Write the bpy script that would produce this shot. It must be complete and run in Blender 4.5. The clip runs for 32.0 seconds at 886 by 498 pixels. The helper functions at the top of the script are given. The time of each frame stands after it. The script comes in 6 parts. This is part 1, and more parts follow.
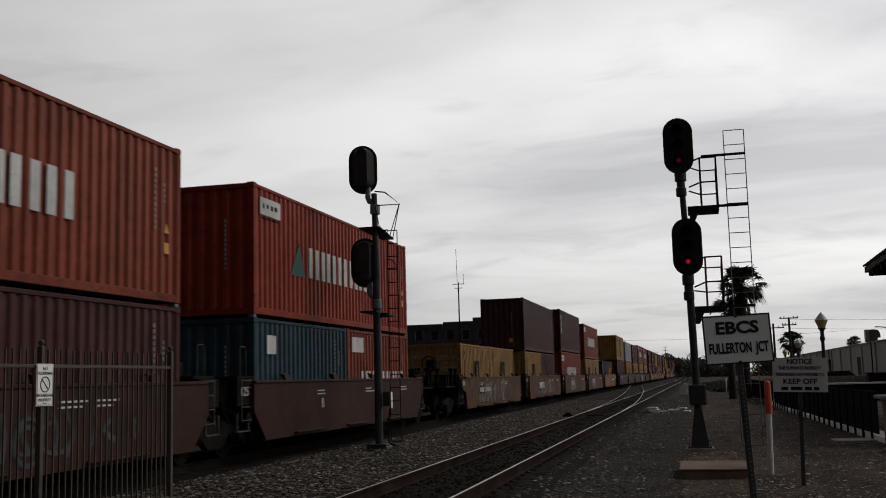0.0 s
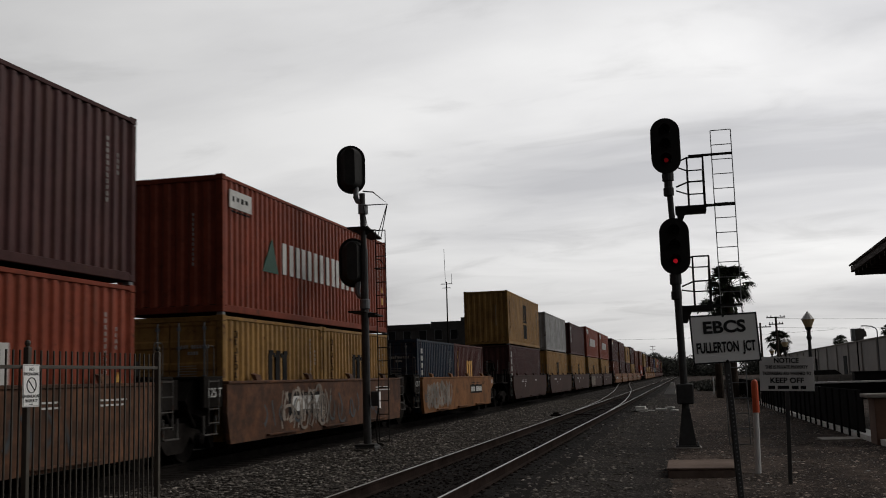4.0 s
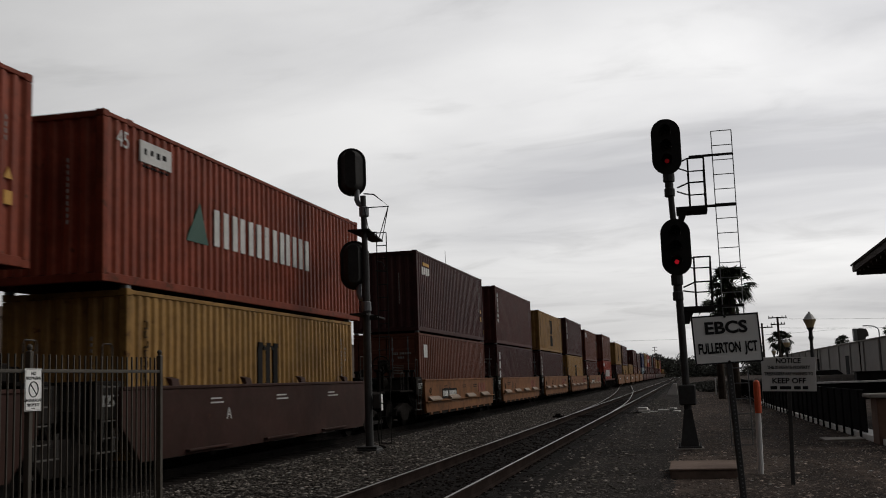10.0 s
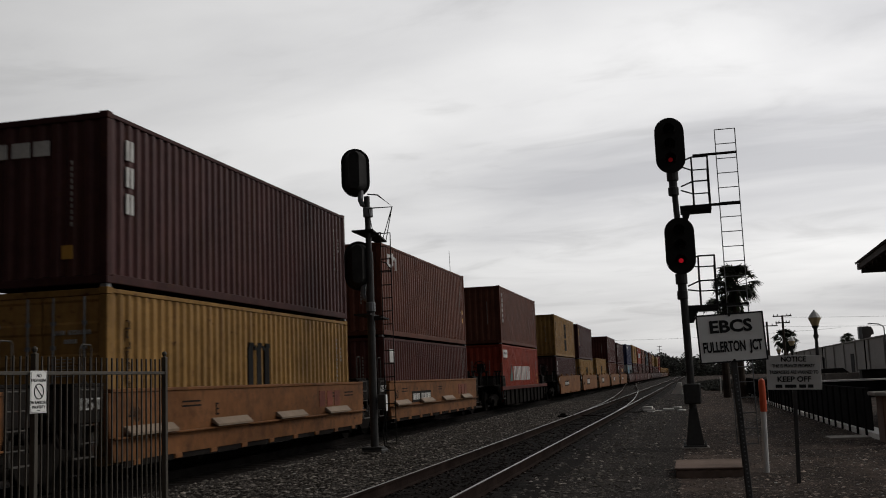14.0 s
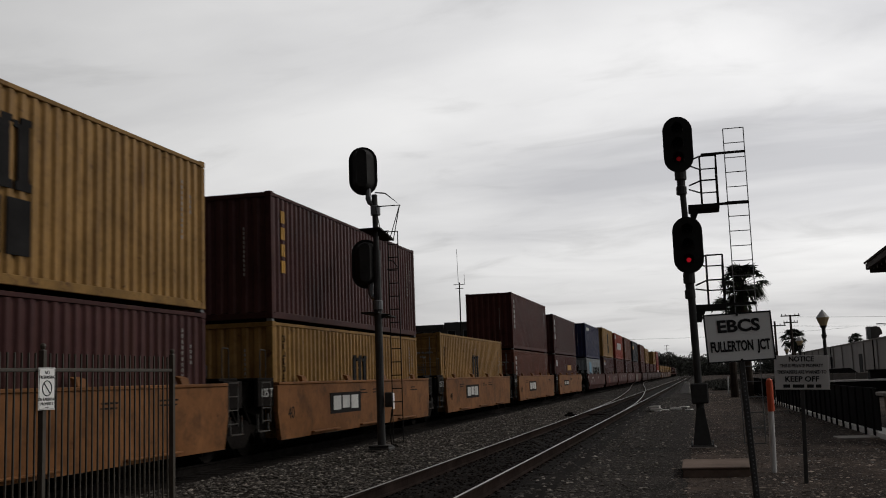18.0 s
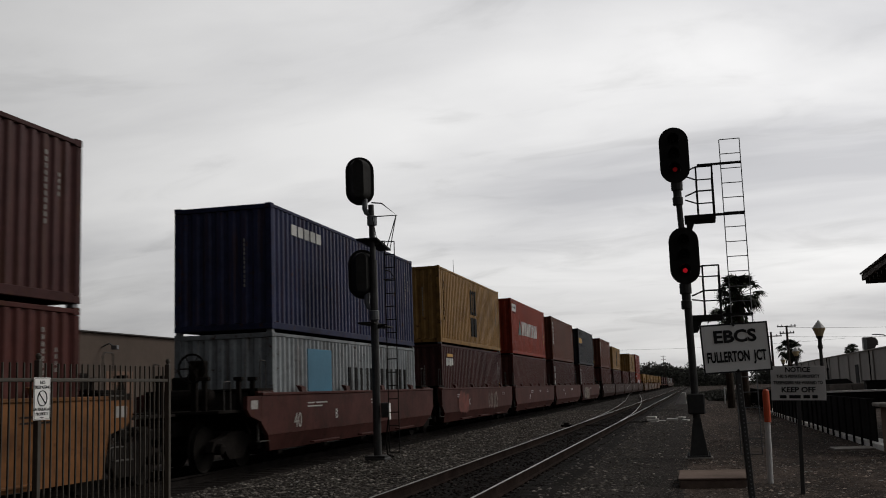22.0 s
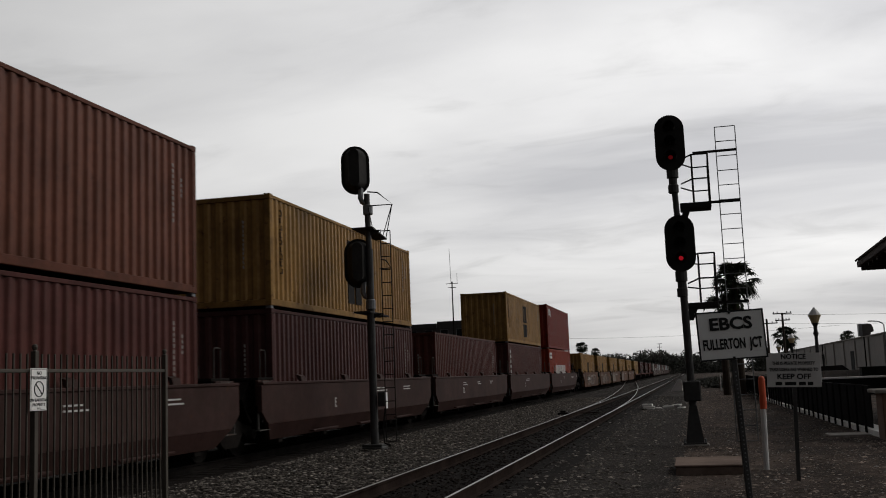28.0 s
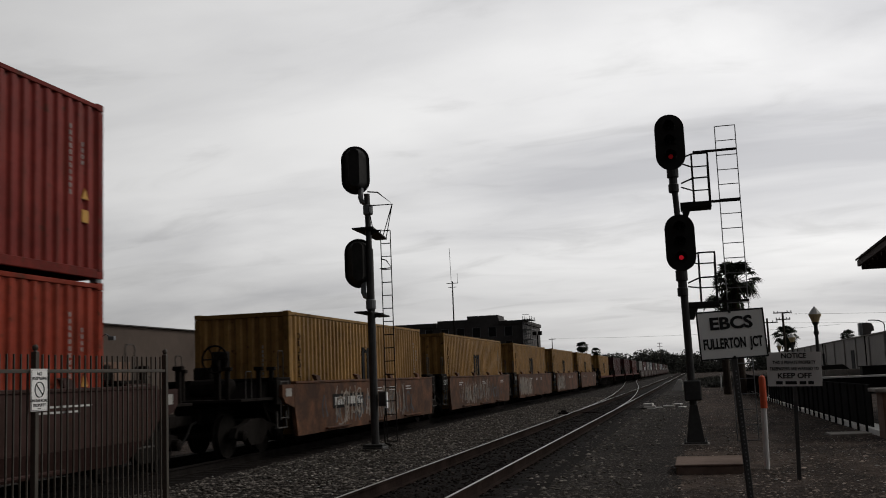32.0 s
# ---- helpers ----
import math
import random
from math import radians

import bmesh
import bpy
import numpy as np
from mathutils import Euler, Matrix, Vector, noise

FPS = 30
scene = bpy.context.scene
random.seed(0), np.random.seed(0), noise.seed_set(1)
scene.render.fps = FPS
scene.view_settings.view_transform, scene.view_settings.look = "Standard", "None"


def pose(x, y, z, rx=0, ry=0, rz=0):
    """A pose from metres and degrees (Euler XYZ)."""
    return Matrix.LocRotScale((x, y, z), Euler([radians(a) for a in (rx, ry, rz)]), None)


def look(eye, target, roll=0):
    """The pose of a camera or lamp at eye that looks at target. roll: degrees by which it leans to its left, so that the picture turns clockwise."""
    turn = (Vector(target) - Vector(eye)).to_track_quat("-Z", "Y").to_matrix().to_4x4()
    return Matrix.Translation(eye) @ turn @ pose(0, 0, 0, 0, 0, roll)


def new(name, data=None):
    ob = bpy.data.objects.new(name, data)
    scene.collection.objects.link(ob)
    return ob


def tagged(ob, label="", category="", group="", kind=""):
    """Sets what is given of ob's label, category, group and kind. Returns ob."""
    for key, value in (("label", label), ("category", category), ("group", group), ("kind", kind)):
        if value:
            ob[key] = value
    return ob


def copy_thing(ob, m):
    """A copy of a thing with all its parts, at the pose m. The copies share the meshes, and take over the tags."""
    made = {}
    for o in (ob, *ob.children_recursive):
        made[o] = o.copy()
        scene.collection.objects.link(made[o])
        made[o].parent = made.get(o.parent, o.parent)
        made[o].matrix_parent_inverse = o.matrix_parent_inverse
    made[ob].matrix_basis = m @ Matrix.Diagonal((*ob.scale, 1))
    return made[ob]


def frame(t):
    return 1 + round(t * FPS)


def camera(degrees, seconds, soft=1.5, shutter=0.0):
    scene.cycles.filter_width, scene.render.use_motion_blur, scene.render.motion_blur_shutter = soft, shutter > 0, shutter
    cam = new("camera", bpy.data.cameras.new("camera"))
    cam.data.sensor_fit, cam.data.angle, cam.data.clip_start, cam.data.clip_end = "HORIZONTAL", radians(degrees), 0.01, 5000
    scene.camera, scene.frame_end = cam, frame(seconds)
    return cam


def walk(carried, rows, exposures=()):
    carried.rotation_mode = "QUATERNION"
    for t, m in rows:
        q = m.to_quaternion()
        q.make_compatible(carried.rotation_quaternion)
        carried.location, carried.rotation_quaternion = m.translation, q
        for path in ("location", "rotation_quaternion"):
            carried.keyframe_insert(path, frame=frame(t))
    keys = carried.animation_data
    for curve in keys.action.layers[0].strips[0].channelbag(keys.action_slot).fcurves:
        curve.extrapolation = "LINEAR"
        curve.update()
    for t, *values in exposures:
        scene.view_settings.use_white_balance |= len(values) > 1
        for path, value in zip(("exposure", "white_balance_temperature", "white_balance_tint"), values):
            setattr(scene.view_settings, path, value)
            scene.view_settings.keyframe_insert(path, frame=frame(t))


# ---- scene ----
cam = camera(46.46, 32.0, soft=1.0, shutter=0.15)
EYE = (0.0, 0.0, 1.47)
VIEW = [
    (0, 97.223, 1.516, 13.801),
    (0.5, 97.228, 1.502, 13.736),
    (1, 97.239, 1.549, 13.669),
    (1.5, 97.262, 1.591, 13.541),
    (2, 97.241, 1.542, 13.431),
    (2.5, 97.185, 1.494, 13.352),
    (3, 97.149, 1.536, 13.264),
    (3.5, 97.145, 1.576, 13.202),
    (5.5, 97.472, 1.850, 13.053),
    (6, 97.469, 1.740, 13.048),
    (6.5, 97.447, 1.802, 13.090),
    (7, 97.435, 1.886, 13.103),
    (7.5, 97.468, 1.901, 13.103),
    (8, 97.471, 1.860, 13.098),
    (8.5, 97.422, 1.854, 13.143),
    (9, 97.364, 1.812, 13.186),
    (9.5, 97.332, 1.877, 13.202),
    (10, 97.309, 1.935, 13.255),
    (10.5, 97.252, 1.921, 13.280),
    (11, 97.196, 1.952, 13.293),
    (11.5, 97.107, 1.866, 13.284),
    (12, 97.058, 1.904, 13.287),
    (12.5, 97.062, 2.147, 13.303),
    (13, 97.119, 2.080, 13.335),
    (13.5, 97.248, 2.201, 13.443),
    (14, 97.326, 2.218, 13.515),
    (14.5, 97.371, 2.212, 13.541),
    (16.5, 97.347, 2.334, 13.691),
    (17, 97.329, 2.332, 13.763),
    (17.5, 97.286, 2.243, 13.832),
    (18, 97.256, 1.987, 13.901),
    (18.5, 97.251, 1.830, 13.979),
    (19, 97.261, 1.959, 14.033),
    (19.5, 97.314, 2.017, 14.024),
    (20, 97.385, 2.023, 13.986),
    (20.5, 97.489, 2.049, 13.929),
    (21, 97.639, 1.964, 13.856),
    (21.5, 97.740, 1.876, 13.767),
    (22, 97.814, 1.937, 13.700),
    (22.5, 97.858, 1.960, 13.622),
    (23, 97.872, 2.053, 13.517),
    (23.5, 97.857, 2.119, 13.439),
    (24, 97.845, 2.106, 13.360),
    (24.5, 97.818, 2.132, 13.322),
    (25, 97.767, 2.192, 13.344),
    (25.5, 97.725, 2.165, 13.360),
    (27.5, 97.339, 2.263, 13.516),
    (28, 97.188, 2.235, 13.514),
    (28.5, 97.103, 2.234, 13.556),
    (29, 97.152, 2.263, 13.649),
    (29.5, 97.194, 2.220, 13.688),
    (30, 97.184, 2.347, 13.685),
    (30.5, 97.150, 2.321, 13.649),
    (31, 97.135, 2.338, 13.598),
    (31.5, 97.131, 2.328, 13.560),
    (32, 97.178, 2.332, 13.540),
]
walk(cam, [(t, pose(*EYE, a, b, c)) for t, a, b, c in VIEW], exposures=((0.0, 0.0), (32.0, 0.0)))

# ---------------------------------------------------------------- world and sun
SUN_ELEV, SUN_AZ = radians(38), radians(50)          # azimuth from the track's +Y towards +X
SUN_DIR = Vector((math.sin(SUN_AZ) * math.cos(SUN_ELEV), math.cos(SUN_AZ) * math.cos(SUN_ELEV), math.sin(SUN_ELEV)))


def build_world():
    w = bpy.data.worlds.new("overcast_sky")
    scene.world = w
    w.use_nodes = True
    nt = w.node_tree
    nt.nodes.clear()
    N, K = nt.nodes.new, nt.links.new
    out, bg = N("ShaderNodeOutputWorld"), N("ShaderNodeBackground")
    co = N("ShaderNodeTexCoord")
    sky = N("ShaderNodeTexSky")
    sky.sky_type, sky.sun_disc = "NISHITA", False
    sky.sun_elevation, sky.sun_rotation = SUN_ELEV, SUN_AZ
    sky.dust_density, sky.air_density = 3.0, 1.0
    # project the direction on a flat cloud deck, so bands flatten towards the horizon
    sep = N("ShaderNodeSeparateXYZ")
    K(co.outputs["Generated"], sep.inputs[0])
    up = N("ShaderNodeMath"); up.operation = "MAXIMUM"; up.inputs[1].default_value = 0.0
    K(sep.outputs["Z"], up.inputs[0])
    add = N("ShaderNodeMath"); add.operation = "ADD"; add.inputs[1].default_value = 0.17
    K(up.outputs[0], add.inputs[0])
    dx = N("ShaderNodeMath"); dx.operation = "DIVIDE"
    dy = N("ShaderNodeMath"); dy.operation = "DIVIDE"
    K(sep.outputs["X"], dx.inputs[0]); K(add.outputs[0], dx.inputs[1])
    K(sep.outputs["Y"], dy.inputs[0]); K(add.outputs[0], dy.inputs[1])
    deck = N("ShaderNodeCombineXYZ")
    K(dx.outputs[0], deck.inputs[0]); K(dy.outputs[0], deck.inputs[1])
    turn = N("ShaderNodeMapping")
    turn.inputs["Rotation"].default_value = (0, 0, radians(-8))
    turn.inputs["Location"].default_value = (1.7, 0.3, 0.0)
    turn.inputs["Scale"].default_value = (0.62, 1.15, 1.0)
    K(deck.outputs[0], turn.inputs[0])
    n1 = N("ShaderNodeTexNoise")
    n1.inputs["Scale"].default_value, n1.inputs["Detail"].default_value, n1.inputs["Roughness"].default_value = 1.05, 6.0, 0.50
    n1.inputs["Distortion"].default_value = 0.35
    K(turn.outputs[0], n1.inputs["Vector"])
    ramp = N("ShaderNodeValToRGB")
    e = ramp.color_ramp.elements
    e[0].position, e[0].color = 0.31, (0.500, 0.499, 0.515, 1)
    e[1].position, e[1].color = 0.66, (0.865, 0.858, 0.852, 1)
    mid = ramp.color_ramp.elements.new(0.47)
    mid.color = (0.695, 0.690, 0.693, 1)
    K(n1.outputs["Fac"], ramp.inputs[0])
    # torn darker wisps under the deck
    wisp = N("ShaderNodeTexNoise")
    wisp.inputs["Scale"].default_value, wisp.inputs["Detail"].default_value, wisp.inputs["Roughness"].default_value = 3.1, 5.0, 0.55
    wisp.inputs["Distortion"].default_value = 0.8
    K(turn.outputs[0], wisp.inputs["Vector"])
    torn = N("ShaderNodeMapRange")
    torn.interpolation_type = "SMOOTHSTEP"
    torn.inputs["From Min"].default_value, torn.inputs["From Max"].default_value = 0.50, 0.74
    torn.inputs["To Min"].default_value, torn.inputs["To Max"].default_value = 1.0, 0.86
    K(wisp.outputs["Fac"], torn.inputs["Value"])
    # haze dulls the cloud towards the horizon
    dull = N("ShaderNodeMapRange")
    dull.interpolation_type = "SMOOTHSTEP"
    dull.inputs["From Min"].default_value, dull.inputs["From Max"].default_value = -0.03, 0.17
    dull.inputs["To Min"].default_value, dull.inputs["To Max"].default_value = 0.69, 1.0
    K(sep.outputs["Z"], dull.inputs["Value"])
    soft = N("ShaderNodeMath"); soft.operation = "MULTIPLY"
    K(torn.outputs[0], soft.inputs[0]); K(dull.outputs[0], soft.inputs[1])
    # thinner cloud, and so more light, on the sun's side of the sky
    dot = N("ShaderNodeVectorMath"); dot.operation = "DOT_PRODUCT"
    thin = SUN_AZ - radians(15)
    flat = Vector((math.sin(thin), math.cos(thin), 0.22)).normalized()
    dot.inputs[1].default_value = flat
    K(co.outputs["Generated"], dot.inputs[0])
    grade = N("ShaderNodeMapRange")
    grade.inputs["From Min"].default_value, grade.inputs["From Max"].default_value = -0.32, 0.95
    grade.inputs["To Min"].default_value, grade.inputs["To Max"].default_value = 0.07, 1.12
    K(dot.outputs["Value"], grade.inputs["Value"])
    # sky overhead, out of view, dimmed to lower the light on the ground
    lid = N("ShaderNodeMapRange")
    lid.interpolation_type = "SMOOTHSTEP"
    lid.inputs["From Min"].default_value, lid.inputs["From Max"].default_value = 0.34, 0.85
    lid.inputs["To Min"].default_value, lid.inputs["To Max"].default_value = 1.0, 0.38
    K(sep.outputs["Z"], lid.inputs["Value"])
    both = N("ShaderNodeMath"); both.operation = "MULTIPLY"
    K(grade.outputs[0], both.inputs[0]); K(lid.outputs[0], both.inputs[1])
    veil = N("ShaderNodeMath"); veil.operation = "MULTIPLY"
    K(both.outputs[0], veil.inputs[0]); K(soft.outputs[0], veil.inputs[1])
    mul = N("ShaderNodeVectorMath"); mul.operation = "SCALE"
    K(ramp.outputs[0], mul.inputs[0]); K(veil.outputs[0], mul.inputs["Scale"])
    blue = N("ShaderNodeVectorMath"); blue.operation = "SCALE"
    blue.inputs["Scale"].default_value = 0.004
    K(sky.outputs[0], blue.inputs[0])
    total = N("ShaderNodeVectorMath"); total.operation = "ADD"
    K(mul.outputs[0], total.inputs[0]); K(blue.outputs[0], total.inputs[1])
    K(total.outputs[0], bg.inputs["Color"])
    bg.inputs["Strength"].default_value = 1.095
    K(bg.outputs[0], out.inputs[0])


build_world()
sun = bpy.data.lights.new("sun", "SUN")
sun.energy, sun.angle, sun.color = 1.1, radians(24), (1.0, 0.96, 0.9)
sun_ob = new("sun", sun)
sun_ob.matrix_world = look(SUN_DIR * 60, (0, 0, 0))

# ---------------------------------------------------------------- materials
MATS = {}


def surface(name, col, rough=0.6, metal=0.0, grain=14.0, vary=0.25, bump=0.15, stain=None, streak=0.0, spec=0.22, island=False, chips=0.0, cover=0.0, flecks=None, patches=None):
    """Procedural surface: base colour with two scales of variation, streaks down the face and fine relief."""
    if name in MATS:
        return MATS[name]
    m = bpy.data.materials.new(name)
    MATS[name] = m
    m.use_nodes = True
    nt = m.node_tree
    N, K = nt.nodes.new, nt.links.new
    b = nt.nodes["Principled BSDF"]
    b.inputs["Roughness"].default_value, b.inputs["Metallic"].default_value = rough, metal
    b.inputs["Specular IOR Level"].default_value = spec
    co, info = N("ShaderNodeTexCoord"), N("ShaderNodeObjectInfo")
    big, fine = N("ShaderNodeTexNoise"), N("ShaderNodeTexNoise")
    for n, s, d in ((big, grain / 9, 4), (fine, grain, 6)):
        n.noise_dimensions = "4D"
        n.inputs["Scale"].default_value, n.inputs["Detail"].default_value = s, d
        n.inputs["Roughness"].default_value = 0.62
        K(co.outputs["Object"], n.inputs["Vector"])
        k = N("ShaderNodeMath"); k.operation = "MULTIPLY"; k.inputs[1].default_value = 37.0
        K(info.outputs["Random"], k.inputs[0]); K(k.outputs[0], n.inputs["W"])
    dark = [c * (1 - vary) for c in col]
    light = [min(c * (1 + vary * 0.7) + 0.004, 1) for c in col]
    r1 = N("ShaderNodeValToRGB")
    r1.color_ramp.elements[0].position, r1.color_ramp.elements[1].position = 0.32, 0.68
    r1.color_ramp.elements[0].color, r1.color_ramp.elements[1].color = (*dark, 1), (*light, 1)
    K(big.outputs["Fac"], r1.inputs[0])
    last = r1.outputs[0]
    r2 = N("ShaderNodeValToRGB")
    r2.color_ramp.elements[0].position, r2.color_ramp.elements[1].position = 0.3, 0.7
    r2.color_ramp.elements[0].color = (0.72, 0.72, 0.72, 1)
    r2.color_ramp.elements[1].color = (1.2, 1.2, 1.2, 1)
    K(fine.outputs["Fac"], r2.inputs[0])
    mx = N("ShaderNodeMix"); mx.data_type = "RGBA"; mx.blend_type = "MULTIPLY"
    mx.inputs["Factor"].default_value = min(1.0, vary * 2.2)
    K(last, mx.inputs["A"]); K(r2.outputs[0], mx.inputs["B"])
    last = mx.outputs["Result"]
    if island:
        geo = N("ShaderNodeNewGeometry")
        r4 = N("ShaderNodeValToRGB")
        r4.color_ramp.elements[0].color, r4.color_ramp.elements[1].color = (0.45, 0.44, 0.43, 1), (3.6, 3.5, 3.4, 1)
        for pos, v in ((0.55, 0.95), (0.86, 1.55), (0.95, 2.4)):
            r4.color_ramp.elements.new(pos).color = (v, v * 0.985, v * 0.96, 1)
        K(geo.outputs["Random Per Island"], r4.inputs[0])
        mi = N("ShaderNodeMix"); mi.data_type = "RGBA"; mi.blend_type = "MULTIPLY"
        mi.inputs["Factor"].default_value = 1.0
        K(last, mi.inputs["A"]); K(r4.outputs[0], mi.inputs["B"])
        last = mi.outputs["Result"]
    if stain:
        mp = N("ShaderNodeMapping")
        mp.inputs["Scale"].default_value = (5.0, 5.0, 0.35) if streak else (1, 1, 1)
        K(co.outputs["Object"], mp.inputs[0])
        sn = N("ShaderNodeTexNoise"); sn.noise_dimensions = "4D"
        sn.inputs["Scale"].default_value, sn.inputs["Detail"].default_value = (1.6, 7) if streak else (2.2, 8)
        sn.inputs["Roughness"].default_value = 0.7
        K(mp.outputs[0], sn.inputs["Vector"]); K(k.outputs[0], sn.inputs["W"])
        r3 = N("ShaderNodeValToRGB")
        r3.color_ramp.elements[0].position, r3.color_ramp.elements[1].position = 0.53 - cover, 0.80 - cover * 1.4
        r3.color_ramp.elements[0].color, r3.color_ramp.elements[1].color = (0, 0, 0, 1), (0.75, 0.75, 0.75, 1)
        K(sn.outputs["Fac"], r3.inputs[0])
        ms = N("ShaderNodeMix"); ms.data_type = "RGBA"
        ms.inputs["B"].default_value = (*stain, 1)
        K(r3.outputs[0], ms.inputs["Factor"]); K(last, ms.inputs["A"])
        last = ms.outputs["Result"]
    if chips:      # flaked spots and scrapes where rust shows through
        cn = N("ShaderNodeTexNoise"); cn.noise_dimensions = "4D"
        cn.inputs["Scale"].default_value, cn.inputs["Detail"].default_value, cn.inputs["Roughness"].default_value = 4.2, 9, 0.72
        K(co.outputs["Object"], cn.inputs["Vector"]); K(k.outputs[0], cn.inputs["W"])
        r5 = N("ShaderNodeValToRGB")
        r5.color_ramp.elements[0].position, r5.color_ramp.elements[1].position = 0.66 - 0.10 * chips, 0.71 - 0.08 * chips
        r5.color_ramp.elements[0].color, r5.color_ramp.elements[1].color = (0, 0, 0, 1), (0.85, 0.85, 0.85, 1)
        K(cn.outputs["Fac"], r5.inputs[0])
        mc = N("ShaderNodeMix"); mc.data_type = "RGBA"
        mc.inputs["B"].default_value = (0.058, 0.024, 0.012, 1)
        K(r5.outputs[0], mc.inputs["Factor"]); K(last, mc.inputs["A"])
        last = mc.outputs["Result"]
    if patches:    # broad worn areas of paler dirt, drawn out along the track
        pm = N("ShaderNodeMapping")
        pm.inputs["Scale"].default_value = (1.0, 0.55, 1.0)
        K(co.outputs["Object"], pm.inputs[0])
        pn = N("ShaderNodeTexNoise")
        pn.inputs["Scale"].default_value, pn.inputs["Detail"].default_value, pn.inputs["Roughness"].default_value = 0.75, 8, 0.68
        K(pm.outputs[0], pn.inputs["Vector"])
        r7 = N("ShaderNodeValToRGB")
        r7.color_ramp.elements[0].position, r7.color_ramp.elements[1].position = 0.47, 0.66
        K(pn.outputs["Fac"], r7.inputs[0])
        mq = N("ShaderNodeMix"); mq.data_type = "RGBA"
        mq.inputs["B"].default_value = (*patches, 1)
        K(r7.outputs[0], mq.inputs["Factor"]); K(last, mq.inputs["A"])
        last = mq.outputs["Result"]
    if flecks:     # gravel too small to lay stone by stone: pale and dark grains
        for scale, lo, hi, tint in ((11.0, 0.63, 0.70, flecks), (30.0, 0.58, 0.66, flecks), (7.0, 0.60, 0.72, [c * 0.3 for c in col])):
            fn = N("ShaderNodeTexNoise")
            fn.inputs["Scale"].default_value, fn.inputs["Detail"].default_value = scale, 3
            K(co.outputs["Object"], fn.inputs["Vector"])
            r6 = N("ShaderNodeValToRGB")
            r6.color_ramp.elements[0].position, r6.color_ramp.elements[1].position = lo, hi
            K(fn.outputs["Fac"], r6.inputs[0])
            mf = N("ShaderNodeMix"); mf.data_type = "RGBA"
            mf.inputs["B"].default_value = (*tint, 1)
            K(r6.outputs[0], mf.inputs["Factor"]); K(last, mf.inputs["A"])
            last = mf.outputs["Result"]
    K(last, b.inputs["Base Color"])
    if bump:
        bp = N("ShaderNodeBump")
        bp.inputs["Strength"].default_value, bp.inputs["Distance"].default_value = bump, 0.02
        K(fine.outputs["Fac"], bp.inputs["Height"]); K(bp.outputs[0], b.inputs["Normal"])
    return m


def glow(name, col, strength):
    m = bpy.data.materials.new(name)
    m.use_nodes = True
    b = m.node_tree.nodes["Principled BSDF"]
    b.inputs["Base Color"].default_value = (*[c * 0.4 for c in col], 1)
    b.inputs["Emission Color"].default_value = (*col, 1)
    b.inputs["Emission Strength"].default_value = strength
    b.inputs["Roughness"].default_value = 0.2
    return m


RUST = (0.075, 0.032, 0.016)
PAINTS = {
    "red": (0.265, 0.036, 0.016), "orange": (0.205, 0.042, 0.020), "maroon": (0.076, 0.0225, 0.0185), "plum": (0.058, 0.0205, 0.0195),
    "brown": (0.120, 0.040, 0.023), "yellow": (0.280, 0.157, 0.047), "blue": (0.026, 0.031, 0.076), "grey": (0.33, 0.33, 0.325),
    "teal": (0.019, 0.050, 0.069), "dark": (0.017, 0.021, 0.028), "crimson": (0.185, 0.020, 0.013), "pale": (0.26, 0.28, 0.29),
    "navy": (0.014, 0.024, 0.042), "stone": (0.22, 0.21, 0.195),
}
WORD = {"red": "bright red", "orange": "orange-red", "maroon": "maroon", "plum": "dark maroon", "brown": "reddish-brown",
        "yellow": "mustard-yellow", "blue": "deep blue", "grey": "silver-grey", "teal": "teal-blue", "dark": "greenish-black",
        "crimson": "crimson", "pale": "pale blue-grey", "navy": "dark navy", "stone": "dusty pale grey"}


def paint(c):
    return surface("container_paint_" + c, PAINTS[c], rough=0.48, grain=9, vary=0.28, bump=0.06, stain=RUST, streak=1.0, chips=0.6, spec=0.12, cover=0.03)


def edge_paint(c):
    """The same paint on rails, posts and castings, knocked and scraped."""
    return surface("scraped_container_paint_" + c, [v * 0.78 for v in PAINTS[c]], rough=0.6, grain=12, vary=0.3, bump=0.1, stain=(0.04, 0.022, 0.015), chips=1.0, spec=0.08)


CARS = {"maroon": (0.040, 0.0185, 0.0145), "tan": (0.180, 0.078, 0.031), "amber": (0.195, 0.085, 0.032), "pink": (0.070, 0.0255, 0.0215),
        "umber": (0.043, 0.0215, 0.0185), "worn": (0.145, 0.066, 0.036), "rib": (0.090, 0.020, 0.014)}
CARWORD = {"maroon": "dull maroon", "tan": "faded tan-orange", "amber": "amber-yellow", "pink": "brick-red", "umber": "dark brown",
           "worn": "graffiti-covered faded orange", "rib": "dark red ribbed"}


def car_paint(c):
    if c == "worn":
        return surface("car_paint_worn", [v * 0.97 for v in CARS[c]], rough=0.7, grain=7, vary=0.35, bump=0.1, stain=(0.034, 0.024, 0.020), chips=0.7, spec=0.06, cover=0.17)
    return surface("car_paint_" + c, [v * 0.95 for v in CARS[c]], rough=0.6, grain=7, vary=0.3, bump=0.08, stain=(0.026, 0.017, 0.013), chips=0.6, spec=0.05, cover=0.05)


